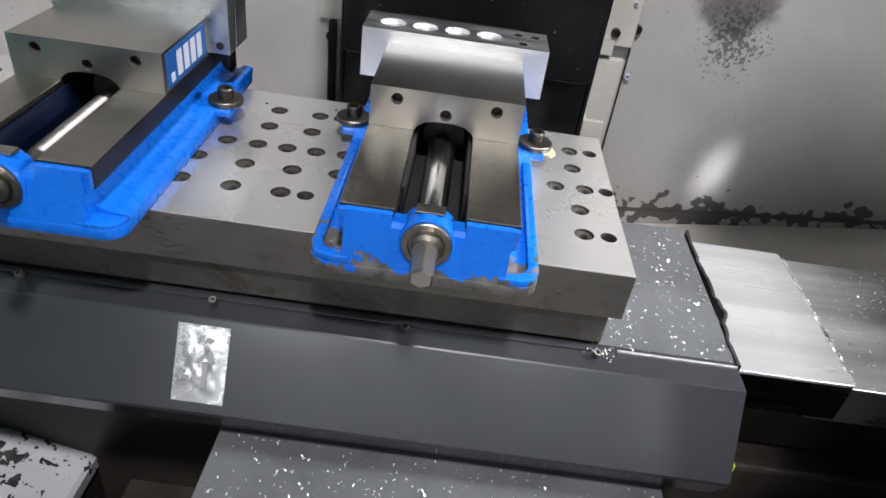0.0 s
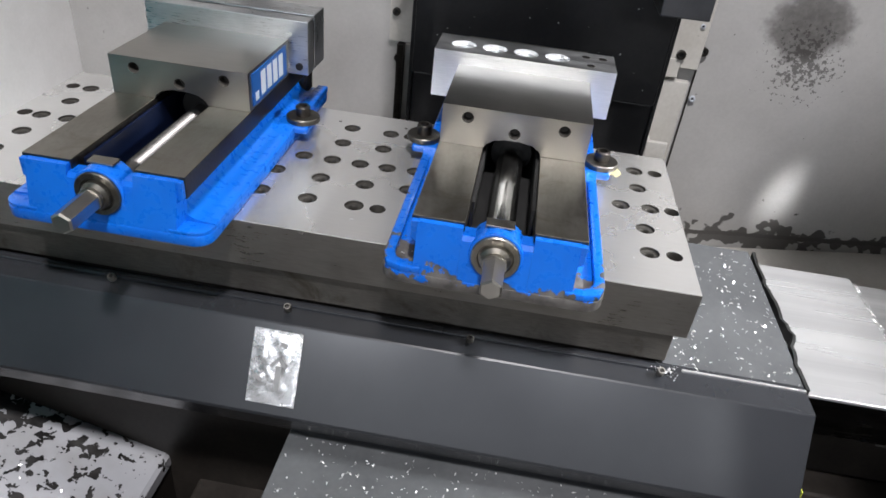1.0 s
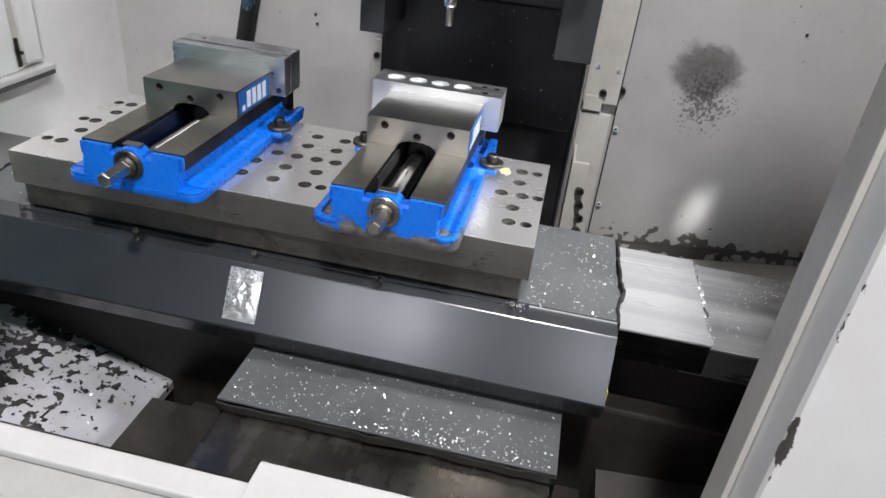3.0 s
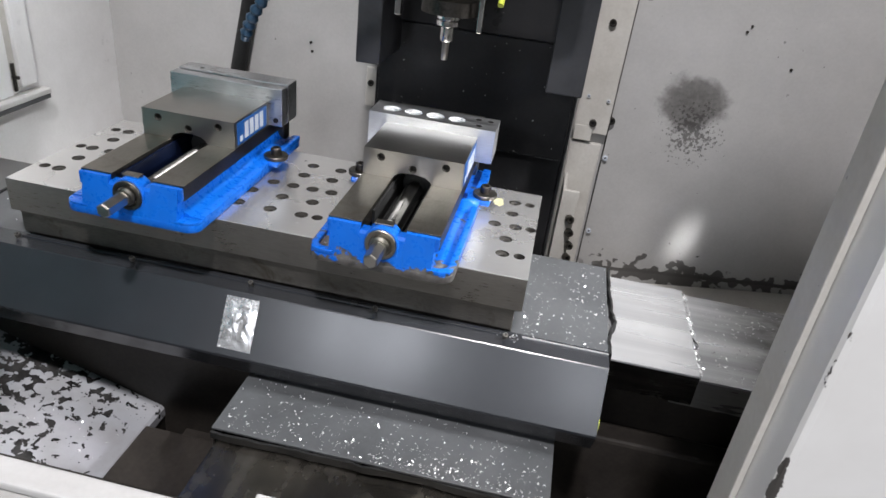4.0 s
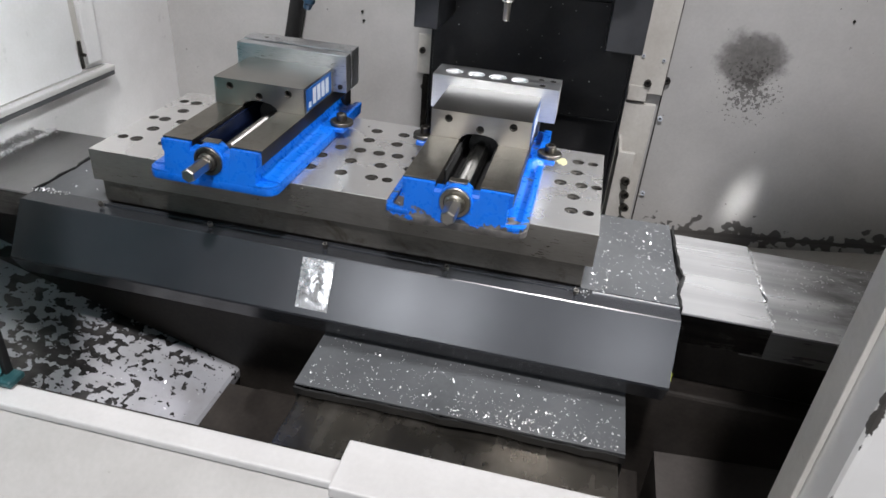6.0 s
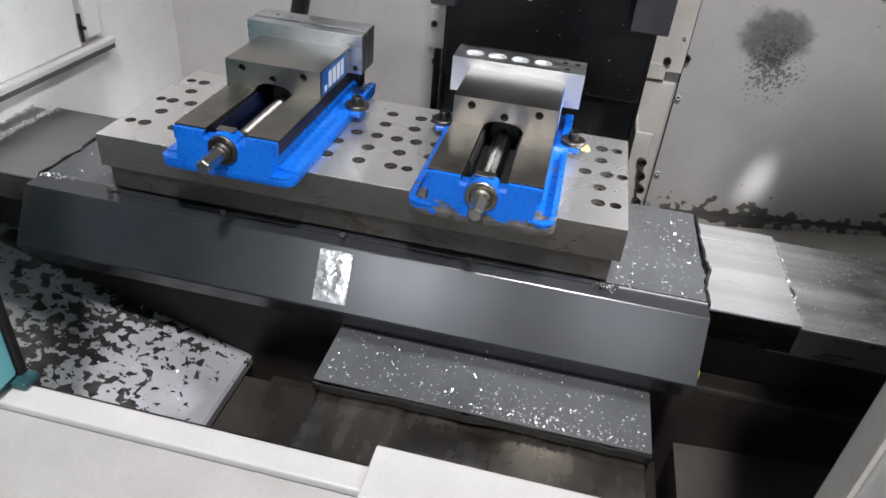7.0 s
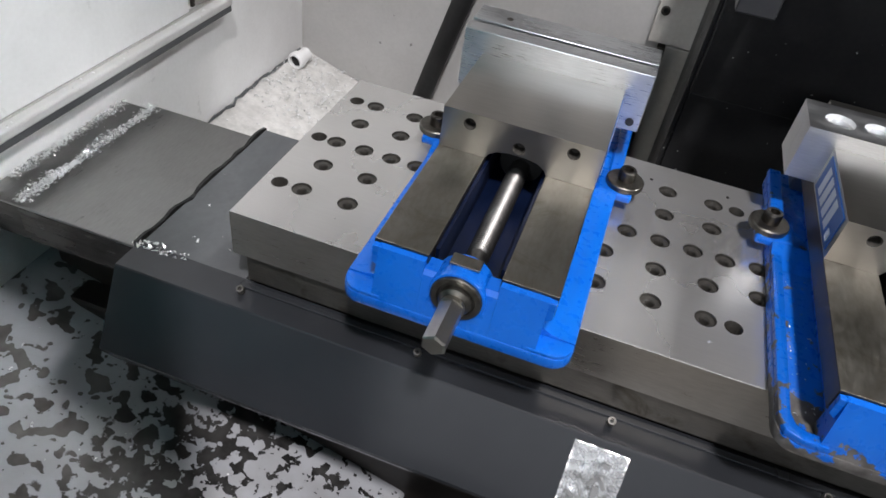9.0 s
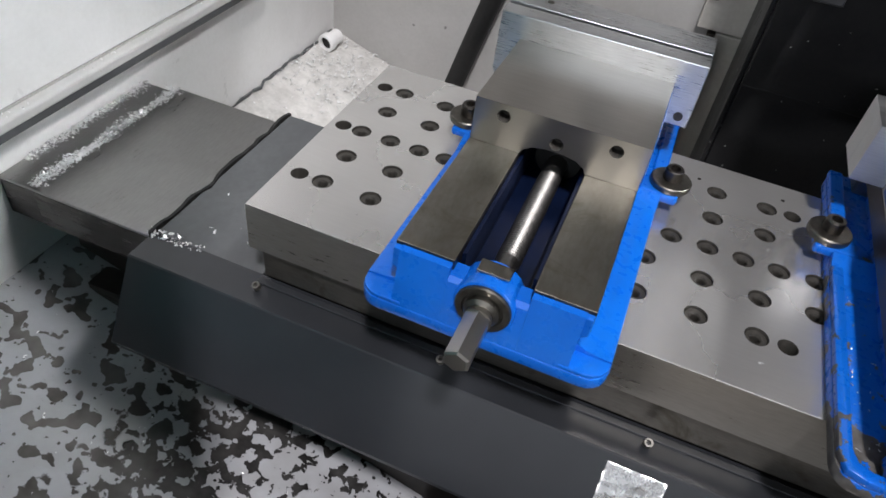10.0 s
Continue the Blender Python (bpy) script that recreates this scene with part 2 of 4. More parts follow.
BUSH_STEEL = steel("bushing_steel", (0.09, 0.085, 0.075), (0.18, 0.17, 0.15), 0.4)
# Dark bushings; the hole walls share this near-black as painted shade.
HOLE_STEEL = steel("dark_bushing_and_hole_shade_steel", (0.028, 0.026, 0.023), (0.065, 0.06, 0.053), 0.7, metal=0.0)
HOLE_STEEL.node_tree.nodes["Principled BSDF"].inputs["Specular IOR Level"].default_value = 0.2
COVER_STEEL = brushed_sheet("brushed_way_cover_steel", (0.47, 0.47, 0.475), (0.68, 0.68, 0.68), 0.28, 0.62)
COVER_DULL = brushed_sheet("dull_way_cover_steel", (0.30, 0.30, 0.30), (0.62, 0.62, 0.62), 0.29, 0.6, (0.085, 0.080, 0.076))
COVER_DARK = steel("dark_way_cover_steel", (0.27, 0.265, 0.26), (0.34, 0.335, 0.33), 0.33, (2.0, 0.3, 1))
COVER_OILY = steel("brown_oily_cover_steel", (0.15, 0.137, 0.117), (0.33, 0.305, 0.265), 0.26, (0.10, 0.008, 1), aniso=0.4)
APRON_METAL = apron_coat()
COVER_FRONT_GREY = steel("grey_front_sheet_steel", (0.13, 0.126, 0.12), (0.20, 0.195, 0.19), 0.30, (0.04, 1, 0.6), metal=0.6)
COVER_FRONT = steel("black_front_sheet_steel", (0.05, 0.048, 0.045), (0.12, 0.115, 0.11), 0.26, (0.04, 1, 0.6))
TRAY_DUSTY = paint("dusty_beige_tray", (0.44, 0.43, 0.41), (0.68, 0.665, 0.64), 0.55, (0.16, 0.15, 0.14), 40)
HEAD_COVER = paint("black_head_cover", (0.014, 0.0145, 0.016), (0.026, 0.027, 0.03), 0.36)
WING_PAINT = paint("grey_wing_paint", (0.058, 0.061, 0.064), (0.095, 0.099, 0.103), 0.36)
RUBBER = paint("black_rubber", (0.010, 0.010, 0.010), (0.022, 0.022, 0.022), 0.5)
BLACK_COVER = paint("black_column_cover", (0.012, 0.012, 0.013), (0.022, 0.022, 0.023), 0.34, (0.03, 0.03, 0.03), 9, (0.45, 0.45, 0.44))
GREY_COVER = paint("dark_grey_head_cover", (0.04, 0.042, 0.046), (0.065, 0.068, 0.073), 0.38)
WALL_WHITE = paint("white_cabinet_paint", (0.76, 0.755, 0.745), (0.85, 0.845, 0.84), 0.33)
WALL_STAINED = back_wall_paint()
CREAM = paint("beige_cabinet_paint", (0.46, 0.44, 0.40), (0.58, 0.56, 0.52), 0.42, (0.10, 0.09, 0.08))
TRAY = flaked_pan()
# Beige tray as seen in shade, with grime: the dark brown holds both.
TRAY_BROWN = paint("shaded_grimy_tray", (0.046, 0.041, 0.038), (0.078, 0.070, 0.065), 0.34, (0.03, 0.027, 0.025), 7)
TRAY_DARK = paint("near_black_brown_casting", (0.012, 0.0105, 0.0095), (0.036, 0.031, 0.027), 0.42)
WHITE_CHIPPED = chipped_white()
SILL_WHITE = paint("white_sill_paint", (0.53, 0.52, 0.507), (0.61, 0.60, 0.587), 0.42, (0.45, 0.42, 0.37))
SILL_GREY = paint("grey_beige_sill_paint", (0.40, 0.39, 0.37), (0.48, 0.47, 0.45), 0.42, (0.30, 0.28, 0.25))
TEAL = paint("teal_door_paint", (0.16, 0.47, 0.53), (0.21, 0.58, 0.64), 0.34, (0.06, 0.22, 0.25))
TEAL_DARK = paint("grimy_teal_paint", (0.012, 0.045, 0.05), (0.03, 0.11, 0.12), 0.45, (0.01, 0.01, 0.01))
BLUE_CLEAN = blue_paint("blue_vise_enamel", False)
BLUE_WORN = blue_paint("blue_vise_enamel_chipped", True)
HOSE_BLUE = paint("dark_blue_hose_plastic", (0.006, 0.026, 0.055), (0.010, 0.042, 0.085), 0.35)
# Blue enamel as it looks in the channel's shade, put in as colour.
SHADE_NAVY = paint("navy_channel_shade", (0.001, 0.003, 0.012), (0.0015, 0.007, 0.032), 0.4, None, 20)
BADGE_BLUE = paint("badge_blue", (0.008, 0.06, 0.22), (0.012, 0.085, 0.30), 0.35)
BADGE_WHITE = paint("badge_white", (0.42, 0.46, 0.52), (0.54, 0.57, 0.62), 0.4)
TAG_METAL = steel("crumpled_tag_aluminium", (0.86, 0.86, 0.86), (0.96, 0.96, 0.96), 0.24, metal=0.75)
TAG_DARK = paint("tag_print", (0.16, 0.16, 0.16), (0.28, 0.28, 0.28), 0.4)
CHIP_METAL = steel("aluminium_swarf", (0.78, 0.78, 0.78), (0.94, 0.94, 0.94), 0.28, metal=0.7)
PALE_CHIPS = paint("pale_dusty_chips", (0.55, 0.55, 0.545), (0.80, 0.80, 0.795), 0.45, None, 90)
YELLOW = paint("yellow_fitting", (0.45, 0.50, 0.05), (0.55, 0.60, 0.08), 0.4)
RESIDUE = paint("dried_coolant", (0.42, 0.40, 0.20), (0.58, 0.56, 0.36), 0.5)
ORANGE = paint("orange_fitting", (0.55, 0.09, 0.02), (0.65, 0.12, 0.03), 0.4)
BRASS = steel("zinc_screw_steel", (0.15, 0.144, 0.13), (0.22, 0.212, 0.195), 0.5)

for m in (RUBBER, BLACK_COVER, TRAY_DARK):
    m.node_tree.nodes["Principled BSDF"].inputs["Specular IOR Level"].default_value = 0.25


# ---- mesh helpers ----
def part(name, bm, mat, parent=None, label=""):
    """Links a bmesh as one mesh object, under a thing or a part."""
    me = bpy.data.meshes.new(name)
    bmesh.ops.recalc_face_normals(bm, faces=bm.faces)
    bm.to_mesh(me)
    bm.free()
    me.materials.append(mat)
    for p in me.polygons:
        p.use_smooth = False
    ob = new(name, me)
    if parent:
        ob.parent = parent
    if label:
        ob["label"] = label
    return ob


def smooth(ob, degrees=35):
    me = ob.data
    bm = bmesh.new()
    bm.from_mesh(me)
    for f in bm.faces:
        f.smooth = True
    for e in bm.edges:
        e.smooth = len(e.link_faces) == 2 and e.calc_face_angle(0) < radians(degrees)
    bm.to_mesh(me)
    bm.free()
    return ob


def thing(name, at, label, category, group="", kind=""):
    e = new(name)
    e.empty_display_size = 0.02
    e.location = at
    return tagged(e, label, category, group, kind)


def bx(bm, x0, x1, y0, y1, z0, z1, bev=0.0, seg=2):
    r = bmesh.ops.create_cube(bm, size=1)
    m = Matrix.Translation(((x0 + x1) / 2, (y0 + y1) / 2, (z0 + z1) / 2)) @ Matrix.Diagonal((x1 - x0, y1 - y0, z1 - z0, 1))
    bmesh.ops.transform(bm, matrix=m, verts=r["verts"])
    if bev:
        es = list({e for v in r["verts"] for e in v.link_edges})
        bmesh.ops.bevel(bm, geom=es, offset=bev, segments=seg, affect="EDGES", profile=0.5)
    return bm


def box(x0, x1, y0, y1, z0, z1, bev=0.0, seg=2):
    return bx(bmesh.new(), x0, x1, y0, y1, z0, z1, bev, seg)


def rod(bm, p0, p1, r0, r1=None, seg=24, caps=True):
    p0, p1 = Vector(p0), Vector(p1)
    d = p1 - p0
    m = Matrix.Translation((p0 + p1) / 2) @ d.to_track_quat("Z", "Y").to_matrix().to_4x4()
    bmesh.ops.create_cone(bm, cap_ends=caps, segments=seg, radius1=r0, radius2=r0 if r1 is None else r1, depth=d.length, matrix=m)
    return bm


def turned(bm, profile, base, axis, seg=28):
    """A solid of revolution: profile of (radius, height) along axis from base."""
    q = Vector(axis).to_track_quat("Z", "Y").to_matrix().to_4x4()
    m = Matrix.Translation(base) @ q
    rings = []
    for r, h in profile:
        rings.append([bm.verts.new(m @ Vector((r * math.cos(a), r * math.sin(a), h))) for a in [2 * math.pi * i / seg for i in range(seg)]])
    for a, b in zip(rings, rings[1:]):
        for i in range(seg):
            bm.faces.new((a[i], a[(i + 1) % seg], b[(i + 1) % seg], b[i]))
    bm.faces.new(rings[0][::-1])
    bm.faces.new(rings[-1])
    return bm


def extruded(bm, pts, lo, hi, axis="x", bev=0.0):
    """A closed outline pushed along an axis: pts are (y, z) for x, (x, z) for y, (x, y) for z."""
    def place(p, h):
        return {"x": (h, p[0], p[1]), "y": (p[0], h, p[1]), "z": (p[0], p[1], h)}[axis]
    a, b = [bm.verts.new(place(p, lo)) for p in pts], [bm.verts.new(place(p, hi)) for p in pts]
    n = len(pts)
    fs = [bm.faces.new(a), bm.faces.new(b[::-1])]
    fs += [bm.faces.new((a[i], b[i], b[(i + 1) % n], a[(i + 1) % n])) for i in range(n)]
    bmesh.ops.recalc_face_normals(bm, faces=fs)
    if bev:
        bmesh.ops.bevel(bm, geom=list({e for f in fs for e in f.edges}), offset=bev, segments=2, affect="EDGES", profile=0.5)
    return bm


def round_rect(x0, x1, y0, y1, r, seg=5):
    pts = []
    for cx, cy, a0 in ((x1 - r, y1 - r, 0), (x0 + r, y1 - r, 90), (x0 + r, y0 + r, 180), (x1 - r, y0 + r, 270)):
        pts += [(cx + r * math.cos(radians(a0 + 90 * i / seg)), cy + r * math.sin(radians(a0 + 90 * i / seg))) for i in range(seg + 1)]
    return pts


def drilled(outline, holes, thick, m, chamfer=0.001, seg=24):
    """A slab in its own x-y plane, top at 0, with round blind holes (x, y, radius, depth) open at the top; m places it."""
    bm = bmesh.new()
    top = [bm.verts.new((x, y, 0)) for x, y in outline]
    n = len(top)
    edges = [bm.edges.new((top[i], top[(i + 1) % n])) for i in range(n)]
    rims = []
    for hx, hy, r, dep in holes:
        ring = [bm.verts.new((hx + (r + chamfer) * math.cos(2 * math.pi * i / seg), hy + (r + chamfer) * math.sin(2 * math.pi * i / seg), 0)) for i in range(seg)]
        edges += [bm.edges.new((ring[i], ring[(i + 1) % seg])) for i in range(seg)]
        rims.append((ring, hx, hy, r, dep))
    bmesh.ops.triangle_fill(bm, edges=edges, use_beauty=True, normal=(0, 0, 1))
    for ring, hx, hy, r, dep in rims:
        prev = ring
        for rr, h in ((r, -chamfer), (r, -dep)):
            nxt = [bm.verts.new((hx + rr * math.cos(2 * math.pi * i / seg), hy + rr * math.sin(2 * math.pi * i / seg), h)) for i in range(seg)]
            for i in range(seg):
                f = bm.faces.new((prev[i], prev[(i + 1) % seg], nxt[(i + 1) % seg], nxt[i]))
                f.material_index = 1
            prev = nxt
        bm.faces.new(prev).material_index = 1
    low = [bm.verts.new((x, y, -thick)) for x, y in outline]
    for i in range(n):
        bm.faces.new((top[i], low[i], low[(i + 1) % n], top[(i + 1) % n]))
    bm.faces.new(low)
    bmesh.ops.transform(bm, matrix=m, verts=bm.verts)
    return bm


def wavy_strip(x, y0, y1, z0, z1, seed, amp=0.004):
    """A torn rubber wiper lip that stands along y on a cover's edge."""
    rng = random.Random(seed)
    bm = bmesh.new()
    n = 26
    off, rows = 0.0, []
    for i in range(n + 1):
        y = y0 + (y1 - y0) * i / n
        off = 0.7 * off + rng.uniform(-amp, amp) * 0.5 + (amp * 1.1 if i in (n // 3, n // 3 + 1) else 0)
        zt = z1 + rng.uniform(-0.0012, 0.0016)
        rows.append([bm.verts.new((x + a + off, y, zz)) for a, zz in ((-0.0015, z0), (-0.002, zt), (0.0018, zt), (0.003, z0))])
    for a, b in zip(rows, rows[1:]):
        for k in range(3):
            bm.faces.new((a[k], b[k], b[k + 1], a[k + 1]))
    bm.faces.new(rows[0])
    bm.faces.new(rows[-1][::-1])
    return bm


def swarf(name, spots, label, seed, lo=0.0012, hi=0.004, mat=None):
    """Loose metal chips, each a bent sliver, lying on the given (x, y, z) spots."""
    rng = random.Random(seed)
    vs, fs = [], []
    for x, y, z in spots:
        s = lo + (hi - lo) * rng.random() ** 2.2
        a = rng.uniform(0, 6.28)
        w, lift = s * rng.uniform(0.25, 0.6), s * rng.uniform(0.1, 1.0)
        ca, sa = math.cos(a), math.sin(a)
        k = len(vs)
        for u, v, h in ((-s, -w, 0.0003), (-s, w, lift * 0.4), (0, -w * 0.8, lift), (0, w * 0.8, lift * 1.3), (s, -w * 0.4, 0.0003), (s, w * 0.5, lift * 0.7)):
            vs.append((x + u * ca - v * sa, y + u * sa + v * ca, z + h))
        fs += [(k, k + 2, k + 3, k + 1), (k + 2, k + 4, k + 5, k + 3)]
    me = bpy.data.meshes.new(name)
    me.from_pydata(vs, [], fs)
    me.materials.append(mat or CHIP_METAL)
    return tagged(new(name, me), label, "swarf", "", "stuff")


def cap_screw(at, axis, r, h, label, mat, group):
    """A socket-head cap screw, head outwards along axis."""
    t = thing("cap_screw", at, label, "screw", group)
    q = Vector(axis).normalized()
    turned(b := bmesh.new(), [(r * 0.92, 0), (r, h * 0.1), (r, h * 0.88), (r * 0.9, h), (r * 0.55, h), (r * 0.5, h * 0.55)], (0, 0, 0), q, 18)
    smooth(part("head", b, mat, t))
    rod(b := bmesh.new(), q * (h * 0.54), q * (h * 0.57), r * 0.48, seg=6)
    part("socket", b, RUBBER, t, "dark hexagon socket")
    return t


# ---- setting: the machine's cabinet ----
def setting(name, bm, mat, label, parent=None):
    o = part(name, bm, mat, parent, label)
    o["kind"] = "structure"
    o["category"] = "cabinet"
    return o


setting("wall_west", box(WX - 0.03, WX, -0.36, BY + 0.03, -0.6, 1.5), WALL_WHITE, "white painted sheet-metal side wall")
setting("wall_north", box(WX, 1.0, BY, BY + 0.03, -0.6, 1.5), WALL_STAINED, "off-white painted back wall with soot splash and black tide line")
setting("wall_east", box(0.95, 0.98, -0.36, BY, -0.6, 1.5), WALL_WHITE, "white painted sheet-metal side wall")
setting("ceiling", box(WX, 0.98, 0.12, BY, 1.42, 1.45), WALL_WHITE, "white sheet-metal cabinet roof")
setting("floor", box(WX, 0.95, -0.62, BY, -0.60, -0.56), TRAY_DARK, "near-black sump floor of the machine")

# Unseen room shell, added to keep ambient light and reflections dim.
SHOP_WALL = paint("shop_wall_paint", (0.13, 0.133, 0.137), (0.17, 0.174, 0.178), 0.6)
SHOP_FLOOR = paint("shop_floor_concrete", (0.12, 0.118, 0.114), (0.17, 0.167, 0.161), 0.55, None, 3)
for n, b, m, l in (("floor_shop", (-5, 5, -9.6, 2.4, -1.1, -1.0), SHOP_FLOOR, "added unseen grey workshop floor"), ("ceiling_shop", (-5, 5, -9.6, 2.4, 3.7, 3.8), SHOP_WALL, "added unseen grey workshop ceiling"),
                   ("wall_shop_west", (-5.1, -5, -9.6, 2.4, -1.1, 3.8), SHOP_WALL, "added unseen grey workshop wall"), ("wall_shop_east", (5, 5.1, -9.6, 2.4, -1.1, 3.8), SHOP_WALL, "added unseen grey workshop wall"),
                   ("wall_shop_south", (-5.1, 5.1, -9.7, -9.6, -1.1, 3.8), SHOP_WALL, "added unseen grey workshop wall"), ("wall_shop_north", (-5.1, 5.1, 2.4, 2.5, -1.1, 3.8), SHOP_WALL, "added unseen grey workshop wall")):
    setting(n, box(*b), m, l)

tray = setting("chip_tray_west", extruded(bmesh.new(), [(WX, -0.250), (-0.593, -0.4140), (-0.588, -0.4190), (-0.588, -0.436), (WX, -0.272)], -0.345, 0.285, "y"), TRAY,
               "grey painted sloping chip tray mottled with black coolant spots")
setting("tray_support", extruded(bmesh.new(), [(WX, -0.2725), (-0.590, -0.4365), (-0.590, -0.558), (WX, -0.558)], -0.345, 0.285, "y"), TRAY_DARK,
        "near-black casting under the chip tray")
setting("chip_tray_back", extruded(bmesh.new(), [(WX, -0.249), (-0.590, -0.4295), (-0.590, -0.558), (WX, -0.558)], 0.2855, BY - 0.002, "y"), TRAY_DUSTY,
        "pale painted rear chip tray dusted with grey swarf")
setting("chip_tray_east", extruded(bmesh.new(), [(0.165, -0.418), (0.948, -0.312), (0.948, -0.558), (0.165, -0.558)], 0.30, BY - 0.002, "y"), CREAM,
        "beige painted sloping chip tray with dark specks")
setting("chip_tray_front", extruded(bmesh.new(), [(0.165, -0.40), (0.948, -0.33), (0.948, -0.558), (0.165, -0.558)], -0.345, 0.298, "y"), TRAY_BROWN,
        "grimy sloping chip tray coloured dark brown for shade")

bm = bmesh.new()
srng = random.Random(5)
last = None
for i in range(30):
    y = 0.24 + 0.53 * i / 29
    c = Vector((WX + 0.004 + srng.uniform(-0.002, 0.004), y, -0.249 + srng.uniform(0, 0.005)))
    if last:
        rod(bm, last, c, srng.uniform(0.0012, 0.0034), srng.uniform(0.0012, 0.0034), 8)
    last = c
setting("trim", bm, WING_PAINT, "uneven dark grey sealant bead along the tray")

# side service door in the west wall
door = thing("door_1", (WX, 0, 0), "white sheet-metal side door with bottom rail", "door", kind="structure")
part("door_leaf", box(0.0, 0.007, -0.34, 0.425, -0.0437, 1.40, 0.002), WALL_WHITE, door)
part("door_frame", box(0.0, 0.013, 0.445, 0.492, -0.032, 1.40, 0.003), WALL_WHITE, door)
part("gasket", box(0.0, 0.004, 0.4255, 0.4445, -0.035, 1.40), CREAM, door, "shallow gap beside the door leaf")
part("bottom_rail", box(0.0, 0.024, -0.34, 0.515, -0.059, -0.046, 0.003), SILL_WHITE, door, "pale painted bottom rail")
# Dark box that stands in for the shade below the rail.
part("rail_shade_strip", box(0.0, 0.022, -0.34, 0.512, -0.0685, -0.0595), WING_PAINT, door, "dark grey strip painting the shade under the rail")
part("rail_gasket", box(0.0, 0.0088, -0.34, 0.50, -0.0457, -0.0440), SILL_GREY, door, "thin grey rubber strip")
rod(b := bmesh.new(), (0.006, 0.43, -0.005), (0.02, 0.43, -0.005), 0.004, seg=12)
part("latch_pin", b, DARK_STEEL, door)
part("latch", box(0.009, 0.013, 0.424, 0.432, -0.035, 0.025, 0.001), DARK_STEEL, door, "dark metal latch strip")

# front of the cabinet: sill, post and sliding door
sill = thing("front_sill", (0, -0.35, -0.148), "white painted front sill of the machine door", "sill", kind="structure")
part("ledge", box(-1.12, 0.20, -0.034, 0.0, -0.012, 0.0, 0.003), SILL_WHITE, sill)
part("apron_panel", extruded(bmesh.new(), [(-0.030, -0.013), (-0.004, -0.013), (-0.004, -0.40), (-0.25, -0.40), (-0.25, -0.19)], -1.12, 0.20, "x"), SILL_GREY, sill,
     "grey-white sloping panel under the sill")
part("step_plate", box(-0.248, 0.20, -0.045, 0.026, -0.010, 0.006, 0.0025), SILL_WHITE, sill, "raised white plate with square corner")
part("lip", box(-1.12, 0.20, 0.0005, 0.004, -0.05, -0.004), DARK_STEEL, sill, "dark rubber lip")

post = thing("door_post", (0.190, -0.35, -0.15), "white painted door post with chipped edges", "post", kind="structure")
part("post_column", box(0.012, 0.13, -0.055, 0.045, -0.4, 1.6, 0.006), WHITE_CHIPPED, post)
part("post_flange", box(0.030, 0.75, 0.046, 0.052, -0.4, 1.6, 0.002), WHITE_CHIPPED, post)
part("seal_line", box(0.0095, 0.0118, 0.0305, 0.0365, -0.16, 1.6), RUBBER, post, "thin dark seal line")
part("edge_seal", box(0.006, 0.0115, -0.010, 0.030, -0.16, 1.6, 0.001), CREAM, post, "pale worn edge seal")

sdoor = thing("door_2", (-0.680, -0.36, -0.146), "open teal sliding door with black rubber seal", "door", kind="structure")
part("seal", box(-0.006, 0.007, 0.0085, 0.020, 0.004, 1.5, 0.002), RUBBER, sdoor, "black rubber edge seal")
part("stile", box(-0.052, 0.004, -0.027, 0.008, 0.0125, 1.5, 0.004), TEAL, sdoor)
part("rear_stile", box(-0.058, 0.002, -0.085, -0.032, 0.0125, 1.5, 0.004), TEAL, sdoor)
part("stile_gap", box(-0.050, -0.001, -0.0318, -0.0272, 0.0125, 1.5), RUBBER, sdoor, "dark gap between the door stiles")
part("leaf", box(-0.44, -0.062, -0.080, -0.010, 0.0125, 1.5, 0.003), TEAL, sdoor)
part("foot", box(-0.050, 0.020, -0.004, 0.022, 0.0005, 0.010, 0.003), TEAL_DARK, sdoor, "grimy dark teal guide foot")
part("foot_pad", box(-0.050, -0.004, -0.060, -0.0045, 0.0005, 0.0115, 0.002), TEAL_DARK, sdoor, "grimy dark teal pad")
rod(b := bmesh.new(), (0.020, -0.013, 0.290), (0.020, -0.150, 0.305), 0.0085, seg=20)
rod(b, (0.020, -0.0125, 0.290), (0.020, -0.0100, 0.2897), 0.0070, seg=20)
smooth(part("handle", b, SCREW_STEEL, sdoor, "steel handle rod"))
part("handle_bracket", box(0.0025, 0.030, -0.150, -0.138, 0.285, 0.322, 0.002), DARK_STEEL, sdoor)
part("handle_plate", box(-0.058, 0.002, -0.150, -0.0855, 0.24, 0.36, 0.002), TEAL, sdoor)

# ---- column, head and spindle ----
col = thing("column_cover", (-0.18, 0.6, -0.5), "glossy black telescopic cover of the machine column", "machine cover", kind="structure")
for i, (z0, z1, p) in enumerate(((0.0, 0.46, 0.0), (0.462, 0.70, -0.012), (0.702, 1.90, -0.02))):
    part("cover_panel", box(-0.205, 0.208, p, 0.186, z0, z1, 0.003), BLACK_COVER, col)
for x in (-0.212, 0.209):
    part("side_rail", box(x, x + 0.006, -0.002, 0.186, 0.0, 0.655, 0.001), BLACK_COVER, col)
head = thing("spindle_head", (-0.2, 0.43, 0.145), "dark machining spindle head with black side covers", "spindle head")
part("side_cover", box(-0.188, -0.142, -0.004, 0.165, 0.0, 1.2, 0.002), HEAD_COVER, head, "black side cover")
part("side_cover", box(0.170, 0.236, -0.004, 0.165, 0.0, 1.2, 0.002), HEAD_COVER, head, "black side cover")
part("housing", box(-0.092, 0.062, -0.20, 0.14, 0.178, 1.2, 0.006), BLACK_COVER, head)
